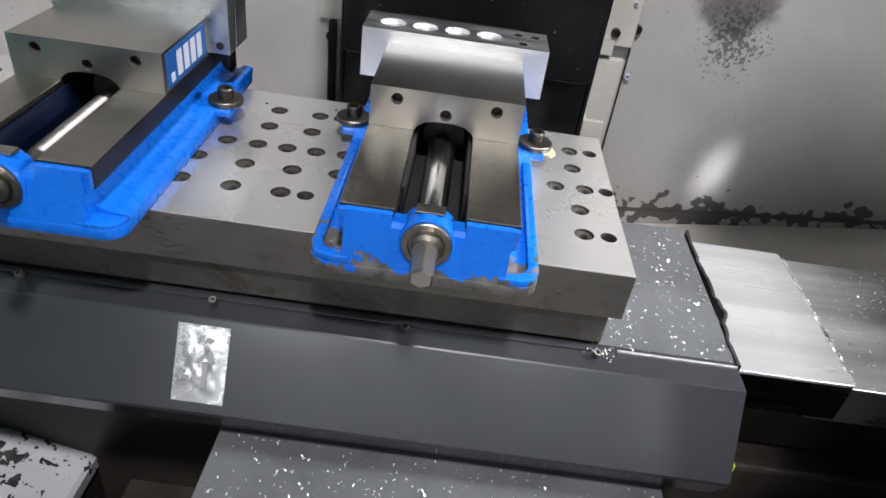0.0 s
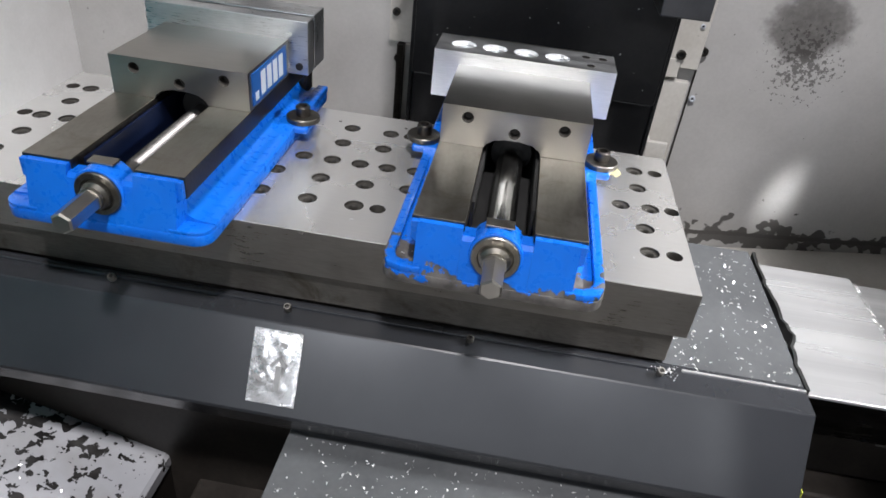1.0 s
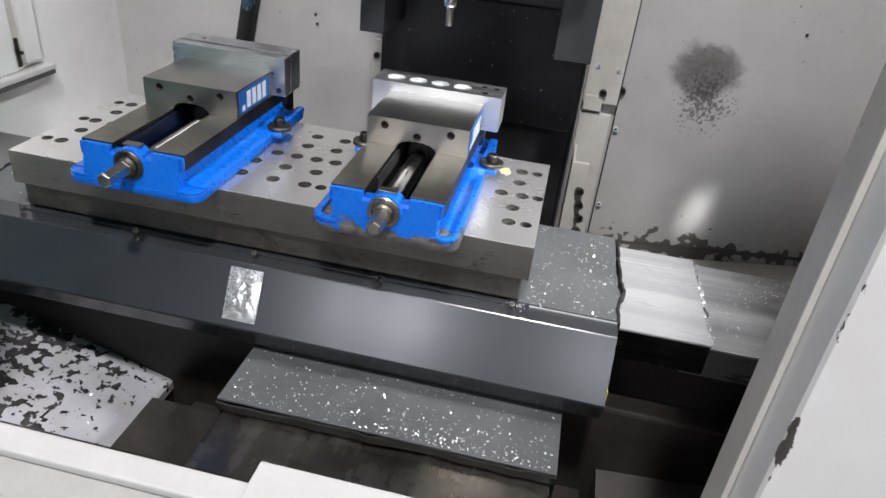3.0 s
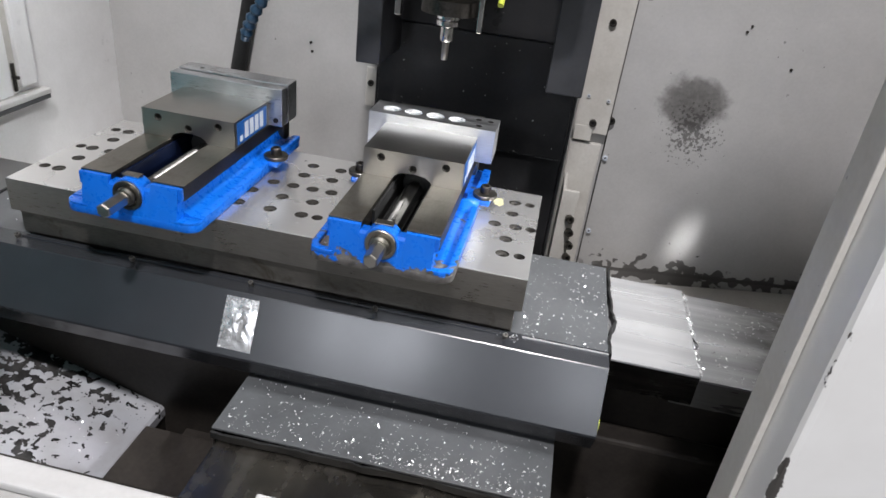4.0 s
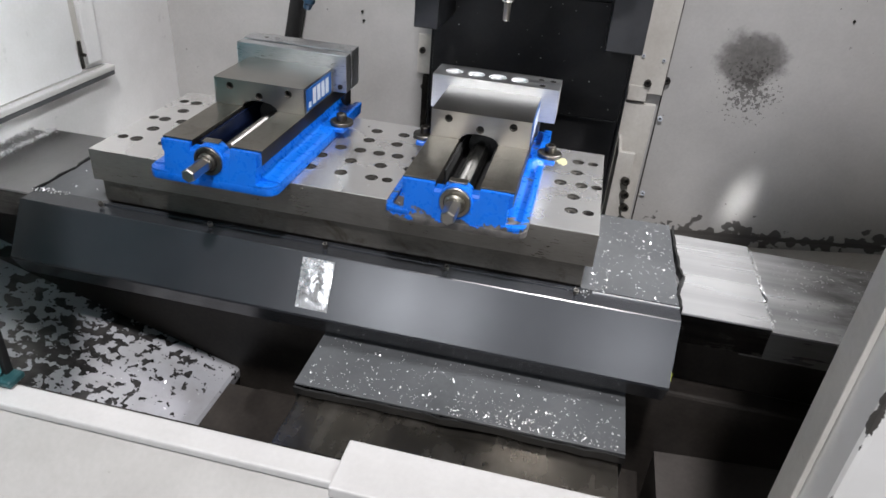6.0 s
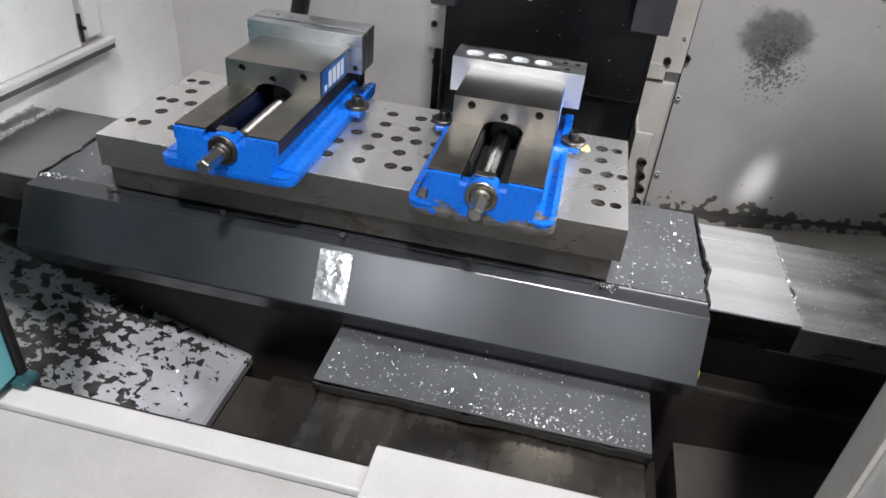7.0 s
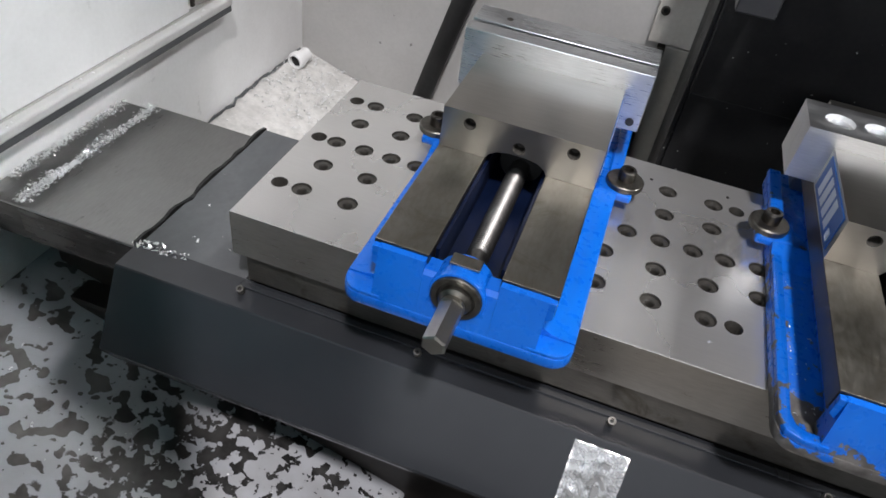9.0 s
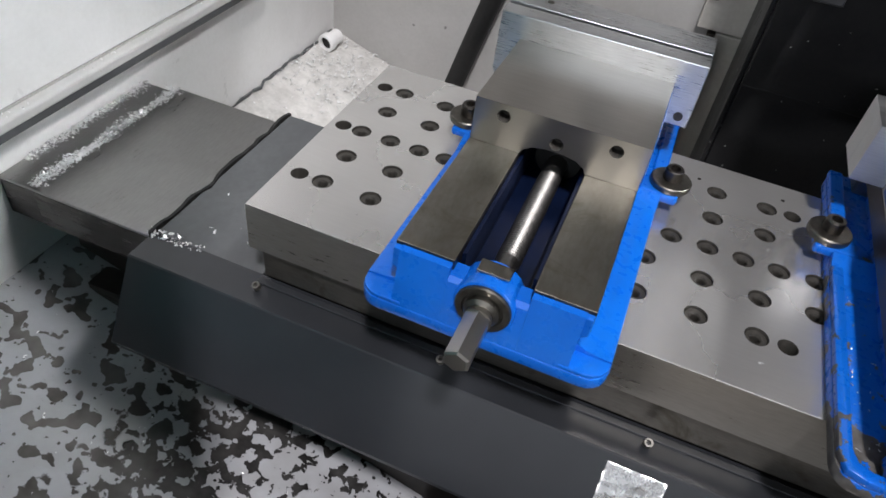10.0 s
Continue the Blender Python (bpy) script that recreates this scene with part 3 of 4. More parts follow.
turned(b := bmesh.new(), [(0.062, 0.07), (0.062, 0.03), (0.045, 0.022), (0.045, 0.0)], (0, -0.13, 0.135), (0, 0, 1), 32)
smooth(part("spindle_nose", b, DARK_STEEL, head, "dark steel spindle nose"))
part("drive_key", box(-0.082, -0.072, -0.16, -0.15, 0.125, 0.25, 0.001), SCREW_STEEL, head)
part("drive_key", box(0.050, 0.058, -0.16, -0.15, 0.115, 0.25, 0.001), SCREW_STEEL, head)
part("wedge_guard", extruded(bmesh.new(), [(0.065, 0.21), (0.21, 0.245), (0.21, 0.275), (0.065, 0.28)], -0.12, 0.0, "y"), GREY_COVER, head, "grey sloping guard sheet")
rod(b := bmesh.new(), (0.080, -0.125, 0.166), (0.080, -0.135, 0.157), 0.0048, seg=14)
smooth(part("nozzle", b, YELLOW, head, "yellow-green coolant nozzle"))
rod(b := bmesh.new(), (0.078, -0.125, 0.188), (0.078, -0.138, 0.183), 0.0048, seg=14)
smooth(part("nozzle", b, SCREW_STEEL, head, "bright steel coolant nozzle"))
tool = thing("tool_holder", (-0.2, 0.30, 0.205), "steel tool holder with slim end mill in the spindle", "tool")
turned(b := bmesh.new(), [(0.009, 0.030), (0.011, 0.034), (0.011, 0.052), (0.019, 0.056), (0.019, 0.062), (0.016, 0.064), (0.019, 0.066), (0.019, 0.076)], (0, 0, 0), (0, 0, 1), 28)
smooth(part("holder", b, SCREW_STEEL, tool))
turned(b := bmesh.new(), [(0.0045, 0.0), (0.005, 0.001), (0.006, 0.029), (0.0085, 0.0305)], (0, 0, 0), (0, 0, 1), 20)
smooth(part("cutter", b, JAW_STEEL, tool))

# segmented coolant hose
hose = thing("coolant_hose", (-0.553, 0.318, 0.189), "dark blue segmented coolant hose", "hose")
p0, p1, p2 = Vector((0, 0, 0)), Vector((0.035, -0.02, 0.105)), Vector((0.30, -0.05, 0.30))
pts = [(1 - u) ** 2 * p0 + 2 * u * (1 - u) * p1 + u * u * p2 for u in [i / 17 for i in range(18)]]
for a, c in zip(pts, pts[1:]):
    L = (c - a).length
    turned(b := bmesh.new(), [(0.0064, 0), (0.0100, L * 0.16), (0.0114, L * 0.42), (0.0084, L * 0.74), (0.0068, L * 1.02)], a, c - a, 18)
    smooth(part("segment", b, HOSE_BLUE, hose), 60)
rod(b := bmesh.new(), pts[0] - (pts[1] - pts[0]) * 0.7, pts[0], 0.0072, 0.0085, 18)
smooth(part("tip", b, HOSE_BLUE, hose))

pipe = thing("drain_pipe", (-0.795, 0.765, -0.3), "black rubber pipe leaning on the back wall", "pipe")
bm = bmesh.new()
run = [Vector((-0.075, -0.01, -0.02)), Vector((-0.045, 0.0, 0.10)), Vector((0.004, 0.0, 0.28)), Vector((0.065, 0.0, 0.575)), Vector((0.10, 0.0, 0.80)), Vector((0.11, 0, 1.2))]
for a, c in zip(run, run[1:]):
    rod(bm, a, c + (c - a).normalized() * 0.004, 0.0185, seg=20)
smooth(part("pipe_run", bm, RUBBER, pipe))
stub = thing("pipe_stub", (WX + 0.026, 0.722, -0.243), "white pipe stub with dark open end", "pipe")
ax = Vector((0.12, 0.95, 0.05)).normalized()
turned(b := bmesh.new(), [(0.014, 0.030), (0.014, 0.006), (0.0175, 0.004), (0.0175, -0.010), (0.016, -0.012), (0.0125, -0.012), (0.0125, 0.0)], (0, 0, 0), ax, 24)
smooth(part("stub_tube", b, WALL_WHITE, stub))
rod(b := bmesh.new(), ax * -0.0045, ax * -0.002, 0.0123, seg=20)
part("stub_bore", b, RUBBER, stub, "dark rusty bore")

# flanges beside the column, with their screws
fl = thing("column_flange", (-0.42, BY, -0.05), "beige sheet-metal flange beside the column", "flange", kind="structure")
part("flange_sheet", box(-0.045, 0.030, -0.012, -0.002, 0.0, 0.095, 0.002), CREAM, fl)
part("flange_return", box(-0.012, 0.030, -0.012, -0.002, -0.35, -0.002, 0.002), CREAM, fl)
part("flange_slot", box(-0.026, -0.013, -0.024, -0.003, -0.35, -0.002), DARK_STEEL, fl, "dark slot beside the flange")
fr = thing("column_flange", (0.094, BY, -0.05), "beige sheet-metal flange with notched lower corner", "flange", kind="structure")
part("flange_sheet", box(-0.050, 0.030, -0.022, -0.002, 0.028, 1.4, 0.002), CREAM, fr)
part("flange_return", box(-0.050, 0.024, -0.018, -0.002, -0.33, 0.002, 0.002), CREAM, fr)
part("flange_foot", box(-0.046, -0.004, -0.026, -0.0225, 0.010, 0.045, 0.001), CREAM, fr, "small bent tab")
part("seam", box(0.0305, 0.0335, -0.006, -0.002, -0.33, 1.4), DARK_STEEL, fr, "thin dark panel seam")
G = "dark cap screws on the back wall"
for x, z, r in ((0.087, 0.004, 0.0085), (0.129, 0.010, 0.0085), (0.135, -0.082, 0.006), (0.082, 0.229, 0.008), (0.128, 0.302, 0.008), (0.130, 0.53, 0.008), (0.137, -0.279, 0.006), (0.111, 0.059, 0.004), (0.065, 0.064, 0.004)):
    pale = r < 0.007
    y = BY - 0.022 if (x < 0.12 and z > -0.02) else BY - 0.002
    cap_screw((x, y, z), (0, -1, 0), r, r * 1.1, "small pale screw on the back wall" if pale else "black socket cap screw on the back wall", BADGE_WHITE if pale else DARK_STEEL, G)
for x, z in ((-0.452, 0.008), (-0.447, -0.085)):
    cap_screw((x, BY - (0.012 if z > -0.04 else 0.0), z), (0, -1, 0), 0.0075, 0.008, "black socket cap screw on the back wall", DARK_STEEL, G)
for x, z in ((-0.607, 0.057), (-0.611, 0.078), (-0.555, 0.30), (-0.9, 0.22), (0.364, 0.247), (0.371, 0.260), (0.476, 0.184), (0.516, 0.410)):
    rod(b := bmesh.new(), (0, -0.002, 0), (0, 0.001, 0), 0.0030, seg=12)
    h = part("wall_plug", b, DARK_STEEL, None, "dark plugged hole in the back wall")
    h.location = (x, BY - 0.001, z)
    tagged(h, category="plug", group="plugged holes in the back wall")
bk = thing("bolt_bracket", (0.068, 0.66, -0.2), "beige bracket bolted beside the column", "bracket")
part("bracket_plate", box(-0.020, 0.018, 0.0, 0.010, -0.30, 0.07, 0.002), CREAM, bk)
part("bracket_arm", box(-0.020, -0.012, 0.0105, 0.128, -0.30, 0.07, 0.002), CREAM, bk)
for x, z in ((0.074, -0.198), (0.079, -0.232), (0.085, -0.265), (0.085, -0.298)):
    cap_screw((x, 0.660, z), (0.35, -1, 0.15), 0.0095, 0.016, "dark socket cap screw beside the column", BUSH_STEEL, "stacked cap screws beside the column")
fit = thing("hose_fitting", (0.080, BY - 0.03, 0.372), "dark blue hose fitting with orange collar", "fitting")
rod(b := bmesh.new(), (0, 0, 0), (0.0, -0.035, -0.01), 0.012, seg=18)
smooth(part("nut", b, HOSE_BLUE, fit))
rod(b := bmesh.new(), (0.022, 0.012, 0.008), (0.03, -0.02, 0.012), 0.010, seg=18)
smooth(part("collar", b, ORANGE, fit, "orange plastic collar"))

# ---- moving table: apron, wings and way covers ----
apron = thing("table_apron", (-0.387, -0.002, -0.0965), "grey coated sheet-metal apron along the table", "apron")
prof = [(0.012, 0.0), (-0.0262, 0.0), (-0.0278, -0.0014), (-0.075, -0.082), (-0.0752, -0.086), (-0.056, -0.122), (-0.052, -0.121), (-0.0712, -0.086), (-0.0245, -0.0055), (0.012, -0.004)]
part("apron_sheet", extruded(bmesh.new(), prof, -0.531, 0.519, "x"), APRON_METAL, apron)
for x0, x1 in ((-0.531, -0.528), (0.516, 0.519)):
    part("end_plate", extruded(bmesh.new(), [(-0.026, -0.006), (-0.0705, -0.085), (-0.053, -0.119), (0.26, -0.119), (0.26, -0.006)], x0 + 0.0002, x1 - 0.0002, "x"), APRON_METAL, apron)
part("paint_mark", box(0.5188, 0.5198, -0.068, -0.052, -0.080, -0.064), YELLOW, apron, "small yellow-green paint mark")
wing = thing("table_wing", (0.07, 0.13, -0.1), "grey painted table wing littered with bright swarf", "table wing")
part("wing_sheet", box(-0.080, 0.0625, -0.127, 0.132, -0.006, 0.003, 0.0012), WING_PAINT, wing)
part("wing_lip", box(-0.062, 0.0615, -0.1295, -0.1265, 0.0032, 0.0058, 0.0006), COVER_STEEL, wing, "bright bent front lip")
part("wiper", wavy_strip(0.0655, -0.125, 0.128, -0.014, 0.0045, 3), RUBBER, wing, "torn black rubber wiper")
wing2 = thing("table_wing", (-0.856, 0.13, -0.1), "dark grey painted table wing with worn rubber wiper", "table wing")
part("wing_sheet", box(-0.060, 0.066, -0.127, 0.138, -0.006, 0.003, 0.0012), WING_PAINT, wing2)
part("wiper", wavy_strip(-0.0625, -0.125, 0.140, -0.014, 0.0045, 8), RUBBER, wing2, "torn black rubber wiper")


def way_cover(x0, x1, z, mat, label, y0=0.014, y1=0.256, h=0.052, front=COVER_FRONT):
    t = thing("way_cover", ((x0 + x1) / 2, 0.13, z), label, "way cover", "telescopic way covers")
    w = (x1 - x0) / 2
    part("top_sheet", box(-w, w, y0 - 0.13, y1 - 0.13, -0.004, 0.0, 0.001), mat, t)
    part("front_sheet", box(-w, w, y0 - 0.1295, y0 - 0.1255, -h, -0.0045), front, t, "front sheet darker than the top")
    part("back_sheet", box(-w, w, y1 - 0.1345, y1 - 0.1305, -h, -0.0045), mat, t)
    return t


c1 = way_cover(0.10, 0.265, -0.1095, COVER_STEEL, "bright brushed steel telescopic way cover")
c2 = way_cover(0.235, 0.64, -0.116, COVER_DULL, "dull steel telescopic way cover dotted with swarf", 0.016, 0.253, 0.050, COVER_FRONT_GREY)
part("wiper", wavy_strip(0.0835, -0.113, 0.124, -0.0135, -0.0055, 21, 0.003), RUBBER, c1, "swarf-clogged rubber wiper")
way_cover(-1.085, -0.88, -0.1095, COVER_DARK, "dark steel telescopic way cover", 0.012, 0.262)
way_cover(-1.138, -1.05, -0.1145, COVER_DARK, "darker narrow way cover at the cabinet wall", 0.016, 0.258)
way = thing("way_bed", (-0.24, 0.13, -0.4), "near-black cast bed under the way covers", "machine bed", kind="structure")
part("saddle", box(-0.88, 0.70, -0.06, 0.11, -0.15, 0.222, 0.004), TRAY_DARK, way)
part("saddle_ledge", box(-0.88, 0.70, -0.105, -0.0605, -0.15, 0.13, 0.006), TRAY_DARK, way)

yc = thing("front_way_cover", (-0.152, -0.03, -0.226), "grey steel front way cover littered with swarf", "way cover", "telescopic way covers")
part("top_sheet", box(-0.234, 0.234, -0.141, 0.12, -0.004, 0.0, 0.001), WING_PAINT, yc)
part("side_sheet", box(-0.234, -0.231, -0.14, 0.12, -0.12, -0.0045), COVER_DARK, yc)
part("side_sheet", box(0.231, 0.234, -0.14, 0.12, -0.12, -0.0045), COVER_DARK, yc)
wv = wavy_strip(0, -0.234, 0.234, -0.016, -0.0045, 5, 0.003)
bmesh.ops.transform(wv, matrix=Matrix.Translation((0, -0.1435, 0)) @ Matrix.Rotation(radians(90), 4, "Z"), verts=wv.verts)
part("wiper", wv, RUBBER, yc, "ragged black rubber wiper")
yd = thing("front_way_cover", (-0.152, -0.2, -0.245), "oily brushed steel lower way cover", "way cover", "telescopic way covers")
part("top_sheet", box(-0.226, 0.228, -0.145, 0.26, -0.004, 0.0, 0.001), COVER_OILY, yd)
part("side_sheet", box(-0.226, -0.223, -0.145, 0.26, -0.16, -0.0045), COVER_DARK, yd)
part("side_sheet", box(0.225, 0.228, -0.145, 0.26, -0.16, -0.0045), COVER_DARK, yd)
ye = thing("front_way_cover", (-0.43, -0.25, -0.29), "dark grey painted lower cover beside the way", "way cover", "telescopic way covers")
part("top_sheet", box(-0.080, 0.052, -0.09, 0.112, -0.004, 0.0, 0.001), TRAY_DARK, ye)
part("side_sheet", box(-0.080, -0.076, -0.09, 0.112, -0.16, -0.0045), RUBBER, ye)
part("back_sheet", box(-0.0755, 0.052, 0.108, 0.112, -0.16, -0.0045), RUBBER, ye)
base = thing("bed_base", (-0.15, -0.1, -0.556), "near-black machine bed below the front cover", "machine bed", kind="structure")
part("bed_block", box(-0.40, 0.30, -0.24, 0.3, 0.0, 0.10, 0.004), TRAY_DARK, base)
part("bed_rib", box(-0.21, 0.21, -0.23, 0.3, 0.1005, 0.29, 0.004), TRAY_DARK, base)

# ---- machine table and drilled fixture plate ----
table = thing("machine_table", (-0.397, 0.147, -0.105), "dark oily steel machine table under the fixture plate", "machine table")
part("table_top", box(-0.387, 0.387, -0.141, 0.140, 0.014, 0.0525, 0.0015), TABLE_STEEL, table)
part("table_foot", box(-0.383, 0.383, -0.136, 0.136, 0.0, 0.0138), DARK_STEEL, table)
part("edge_strip", box(-0.392, 0.394, -0.150, -0.1415, 0.0005, 0.011, 0.001), APRON_METAL, table, "thin grey strip along the table foot")

PW, PD = 0.794, 0.297
rows = (0.062, 0.109, 0.155, 0.202, 0.247)
BIG, SMALL = 0.0098, 0.0082
holes = []
for x0 in (-0.751, -0.400, -0.043):
    for k, y in enumerate(rows):
        if k == 2:
            xs = [(-0.034, 0), (0.0, 0), (0.033, 0), (0.065, 0)]
            if x0 > -0.1:
                xs = [(-0.023, 0), (0.010, 0), (0.034, 1)]
            elif x0 < -0.7:
                xs = [(-0.028, 1), (-0.007, 0), (0.026, 0), (0.058, 0), (0.087, 0)]
        else:
            xs = [(0.0, 0)] + ([(0.050, 0)] if x0 < -0.1 else [])
            if k in (0, 4):
                xs += [(-0.0245, 1)] if x0 < -0.7 else [((0.075 if x0 < -0.1 else 0.025), 1)]
        for dx, small in xs:
            holes.append((x0 + dx, y, SMALL if small else BIG))
holes += [(-0.302, 0.1125, BIG), (-0.302, 0.157, BIG), (-0.452, 0.113, BIG), (-0.452, 0.065, BIG)]
plate = thing("fixture_plate", (-PW / 2, PD / 2, -0.0525), "ground steel fixture plate drilled with bushed holes", "fixture plate")
slab = drilled([(-PW / 2, -PD / 2), (PW / 2, -PD / 2), (PW / 2, PD / 2), (-PW / 2, PD / 2)],
               [(x + PW / 2, y - PD / 2, r, 0.020 if r == BIG else 0.016) for x, y, r in holes], 0.0523, Matrix.Translation((0, 0, 0.0525)), 0.0004)
rim_edges = [e for e in slab.edges if all(abs(v.co.z - 0.0525) < 1e-5 for v in e.verts)
             and (all(abs(abs(v.co.x) - PW / 2) < 1e-5 for v in e.verts) or all(abs(abs(v.co.y) - PD / 2) < 1e-5 for v in e.verts))]
bmesh.ops.bevel(slab, geom=rim_edges, offset=0.0009, segments=2, affect="EDGES", profile=0.5)
slab = part("slab", slab, PLATE_STEEL, plate)
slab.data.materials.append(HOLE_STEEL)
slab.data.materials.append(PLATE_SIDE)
# Upright faces take the darker copy, so their shade is in the colour.
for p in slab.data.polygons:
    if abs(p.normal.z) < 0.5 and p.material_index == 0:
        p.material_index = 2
bush = None
for x, y, r in holes:
    if r != BIG:
        continue
    if bush is None:
        turned(b := bmesh.new(), [(0.0095, 0.0), (0.0095, 0.0125), (0.0088, 0.0132), (0.0054, 0.0124), (0.0044, 0.0108), (0.0042, 0.0003)], (0, 0, 0), (0, 0, 1), 20)
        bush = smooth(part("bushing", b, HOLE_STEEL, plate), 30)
        o = bush
    else:
        o = bush.copy()
        scene.collection.objects.link(o)
    o.location = (x + PW / 2, y - PD / 2, 0.0372)
for x, y in ((-0.335, 0.270), (-0.42, 0.262), (-0.16, 0.285)):
    rod(b := bmesh.new(), (x + PW / 2, y - PD / 2, 0.050), (x + PW / 2, y - PD / 2, 0.0528), 0.002, seg=10)
    part("dowel_pin", b, DARK_STEEL, plate)

for x in (-0.972 + 0.19, -0.590, -0.399, -0.208, -0.016):
    cap_screw((x, -0.010, -0.0930), (0, -0.45, 1), 0.0040, 0.0070, "small zinc socket screw in the apron's edge", BRASS, "screws along the apron")

# crumpled tag on the apron
tag = thing("direction_tag", (-0.400, -0.0330, -0.1030), "crumpled bare aluminium axis tag on the apron", "tag")
bm = bmesh.new()
nx, ny = 14, 22
W_, H_ = 0.051, 0.0775
grid = []
for j in range(ny + 1):
    row = []
    for i in range(nx + 1):
        u, v = (i / nx - 0.5) * W_, -j / ny * H_
        d = 0.0012 + 0.0042 * abs(noise.noise(Vector((u * 110, v * 110, 4.0)))) * min(1, 3.5 * min(i, nx - i) / nx) * min(1, 3.5 * min(j, ny - j) / ny)
        p = Vector((u, v * 0.497 - d * 0.868, v * 0.868 + d * 0.497))
        row.append(bm.verts.new(p))
    grid.append(row)
for j in range(ny):
    for i in range(nx):
        bm.faces.new((grid[j][i], grid[j + 1][i], grid[j + 1][i + 1], grid[j][i + 1]))
bmesh.ops.solidify(bm, geom=bm.faces[:], thickness=0.0006)
smooth(part("tag_sheet", bm, TAG_METAL, tag), 60)


def on_tag(u, v, lift=0.0046):
    return Vector((u, v * 0.497 - lift * 0.868, v * 0.868 + lift * 0.497))


def tag_bar(name, a, c, w):
    bm = bmesh.new()
    a, c = Vector(a), Vector(c)
    n = Vector((-(c - a).y, (c - a).x)).normalized() * w / 2
    q = [on_tag(*(a + n)), on_tag(*(c + n)), on_tag(*(c - n)), on_tag(*(a - n))]
    lowq = [on_tag(*(a + n), 0.0022), on_tag(*(c + n), 0.0022), on_tag(*(c - n), 0.0022), on_tag(*(a - n), 0.0022)]
    f = [bm.verts.new(p) for p in q]
    g = [bm.verts.new(p) for p in lowq]
    bm.faces.new(f)
    for i in range(4):
        bm.faces.new((f[i], g[i], g[(i + 1) % 4], f[(i + 1) % 4]))
    return part(name, bm, TAG_DARK, tag, "dark printed bar")


tag_bar("arrow_shaft", (0.005, -0.062), (0.005, -0.036), 0.0055)
tag_bar("arrow_head", (-0.003, -0.037), (0.0056, -0.027), 0.0035)
tag_bar("arrow_head", (0.013, -0.037), (0.0044, -0.027), 0.0035)
tag_bar("mark", (0.004, -0.013), (0.011, -0.015), 0.0045)
tag_bar("mark", (-0.020, -0.049), (-0.011, -0.053), 0.0035)
tag_bar("mark", (-0.015, -0.059), (-0.007, -0.056), 0.0030)

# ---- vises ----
def shaded_sides(ob):
    """Only the upward faces keep the ground finish; the flanks' shade is painted with black-oxide steel."""
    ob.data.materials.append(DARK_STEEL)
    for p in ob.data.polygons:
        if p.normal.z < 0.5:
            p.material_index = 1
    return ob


def vise(cx, blue, worn, jaws):
    """A machine vise: base, ways, screw, movable jaw, jaw plates, badges and hold-down lugs."""
    t = thing("machine_vise", (cx, 0.0, 0.0),
              "blue machine vise with chipped paint and drilled aluminium jaws" if worn else "clean blue machine vise with tall steel jaws",
              "vise", "vises on the fixture plate")
    bm = bmesh.new()
    extruded(bm, round_rect(-0.100, 0.100, -0.056, 0.335, 0.018), 0.0004, 0.0115, "z", 0.0012)
    smooth(part("base", bm, blue, t), 40)
    for s in (-1, 1):
        if worn:
            # raised rim, open towards the body
            rim = [(s * 0.100, 0.165), (s * 0.100, -0.038), (s * 0.095, -0.051), (s * 0.082, -0.056), (s * 0.064, -0.056), (s * 0.064, -0.046),
                   (s * 0.078, -0.046), (s * 0.087, -0.042), (s * 0.0905, -0.033), (s * 0.0905, 0.165)]
            smooth(part("rim", extruded(bmesh.new(), rim, 0.0116, 0.0185, "z", 0.0012), blue, t), 40)
        else:
            # broad flange that rises in a soft fillet to the body
            a = [(0.0995, 0.0117), (0.0995, 0.0150), (0.0982, 0.0162), (0.0860, 0.0170), (0.0780, 0.0185), (0.0725, 0.0215), (0.0685, 0.0265), (0.0665, 0.0325), (0.0625, 0.0325), (0.0625, 0.0117)]
            smooth(part("flange", extruded(bmesh.new(), [(s * u, v) for u, v in a], -0.036, 0.300, "y"), blue, t), 50)
            toe = [(s * 0.0995, -0.0362), (s * 0.0985, -0.044), (s * 0.0945, -0.0505), (s * 0.088, -0.0545), (s * 0.082, -0.0555), (s * 0.063, -0.0555), (s * 0.063, -0.0362)]
            smooth(part("flange_toe", extruded(bmesh.new(), toe, 0.0117, 0.0155, "z", 0.0012), blue, t), 40)
        part("lug", box(s * 0.097 - 0.019, s * 0.097 + 0.019, 0.182, 0.222, 0.0118, 0.0215, 0.003), blue, t)
        part("rib", extruded(bmesh.new(), [(0.150, 0.012), (0.181, 0.012), (0.181, 0.021)], min(s * 0.062, s * 0.10), max(s * 0.062, s * 0.10), "x"), blue, t)
        part("back_rim", box(min(s * 0.086, s * 0.1), max(s * 0.086, s * 0.1), 0.225, 0.325, 0.0116, 0.020, 0.002), blue, t)
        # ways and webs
        shaded_sides(part("way", box(min(s * 0.030, s * 0.0765), max(s * 0.030, s * 0.0765), -0.0395, 0.300, 0.0405, 0.0625, 0.0008), WAY_STEEL, t, "ground steel way with flanks darkened for shade"))
        part("web", box(min(s * 0.034, s * 0.062), max(s * 0.034, s * 0.062), -0.030, 0.300, 0.0116, 0.0402, 0.001), blue, t)
        cheek = [(-0.0552, 0.0117), (-0.0460, 0.0602), (-0.0397, 0.0602), (-0.0300, 0.0404), (-0.0300, 0.0117)]
        part("front_cheek", extruded(bmesh.new(), cheek, min(s * 0.031, s * 0.0705), max(s * 0.031, s * 0.0705), "x"), blue, t)
        ear = [(s * 0.0703, 0.0600), (s * 0.0760, 0.0600), (s * 0.0760, 0.0430), (s * 0.0703, 0.0385)]
        part("cheek_ear", extruded(bmesh.new(), ear, -0.0455, -0.0398, "y", 0.0008), blue, t)
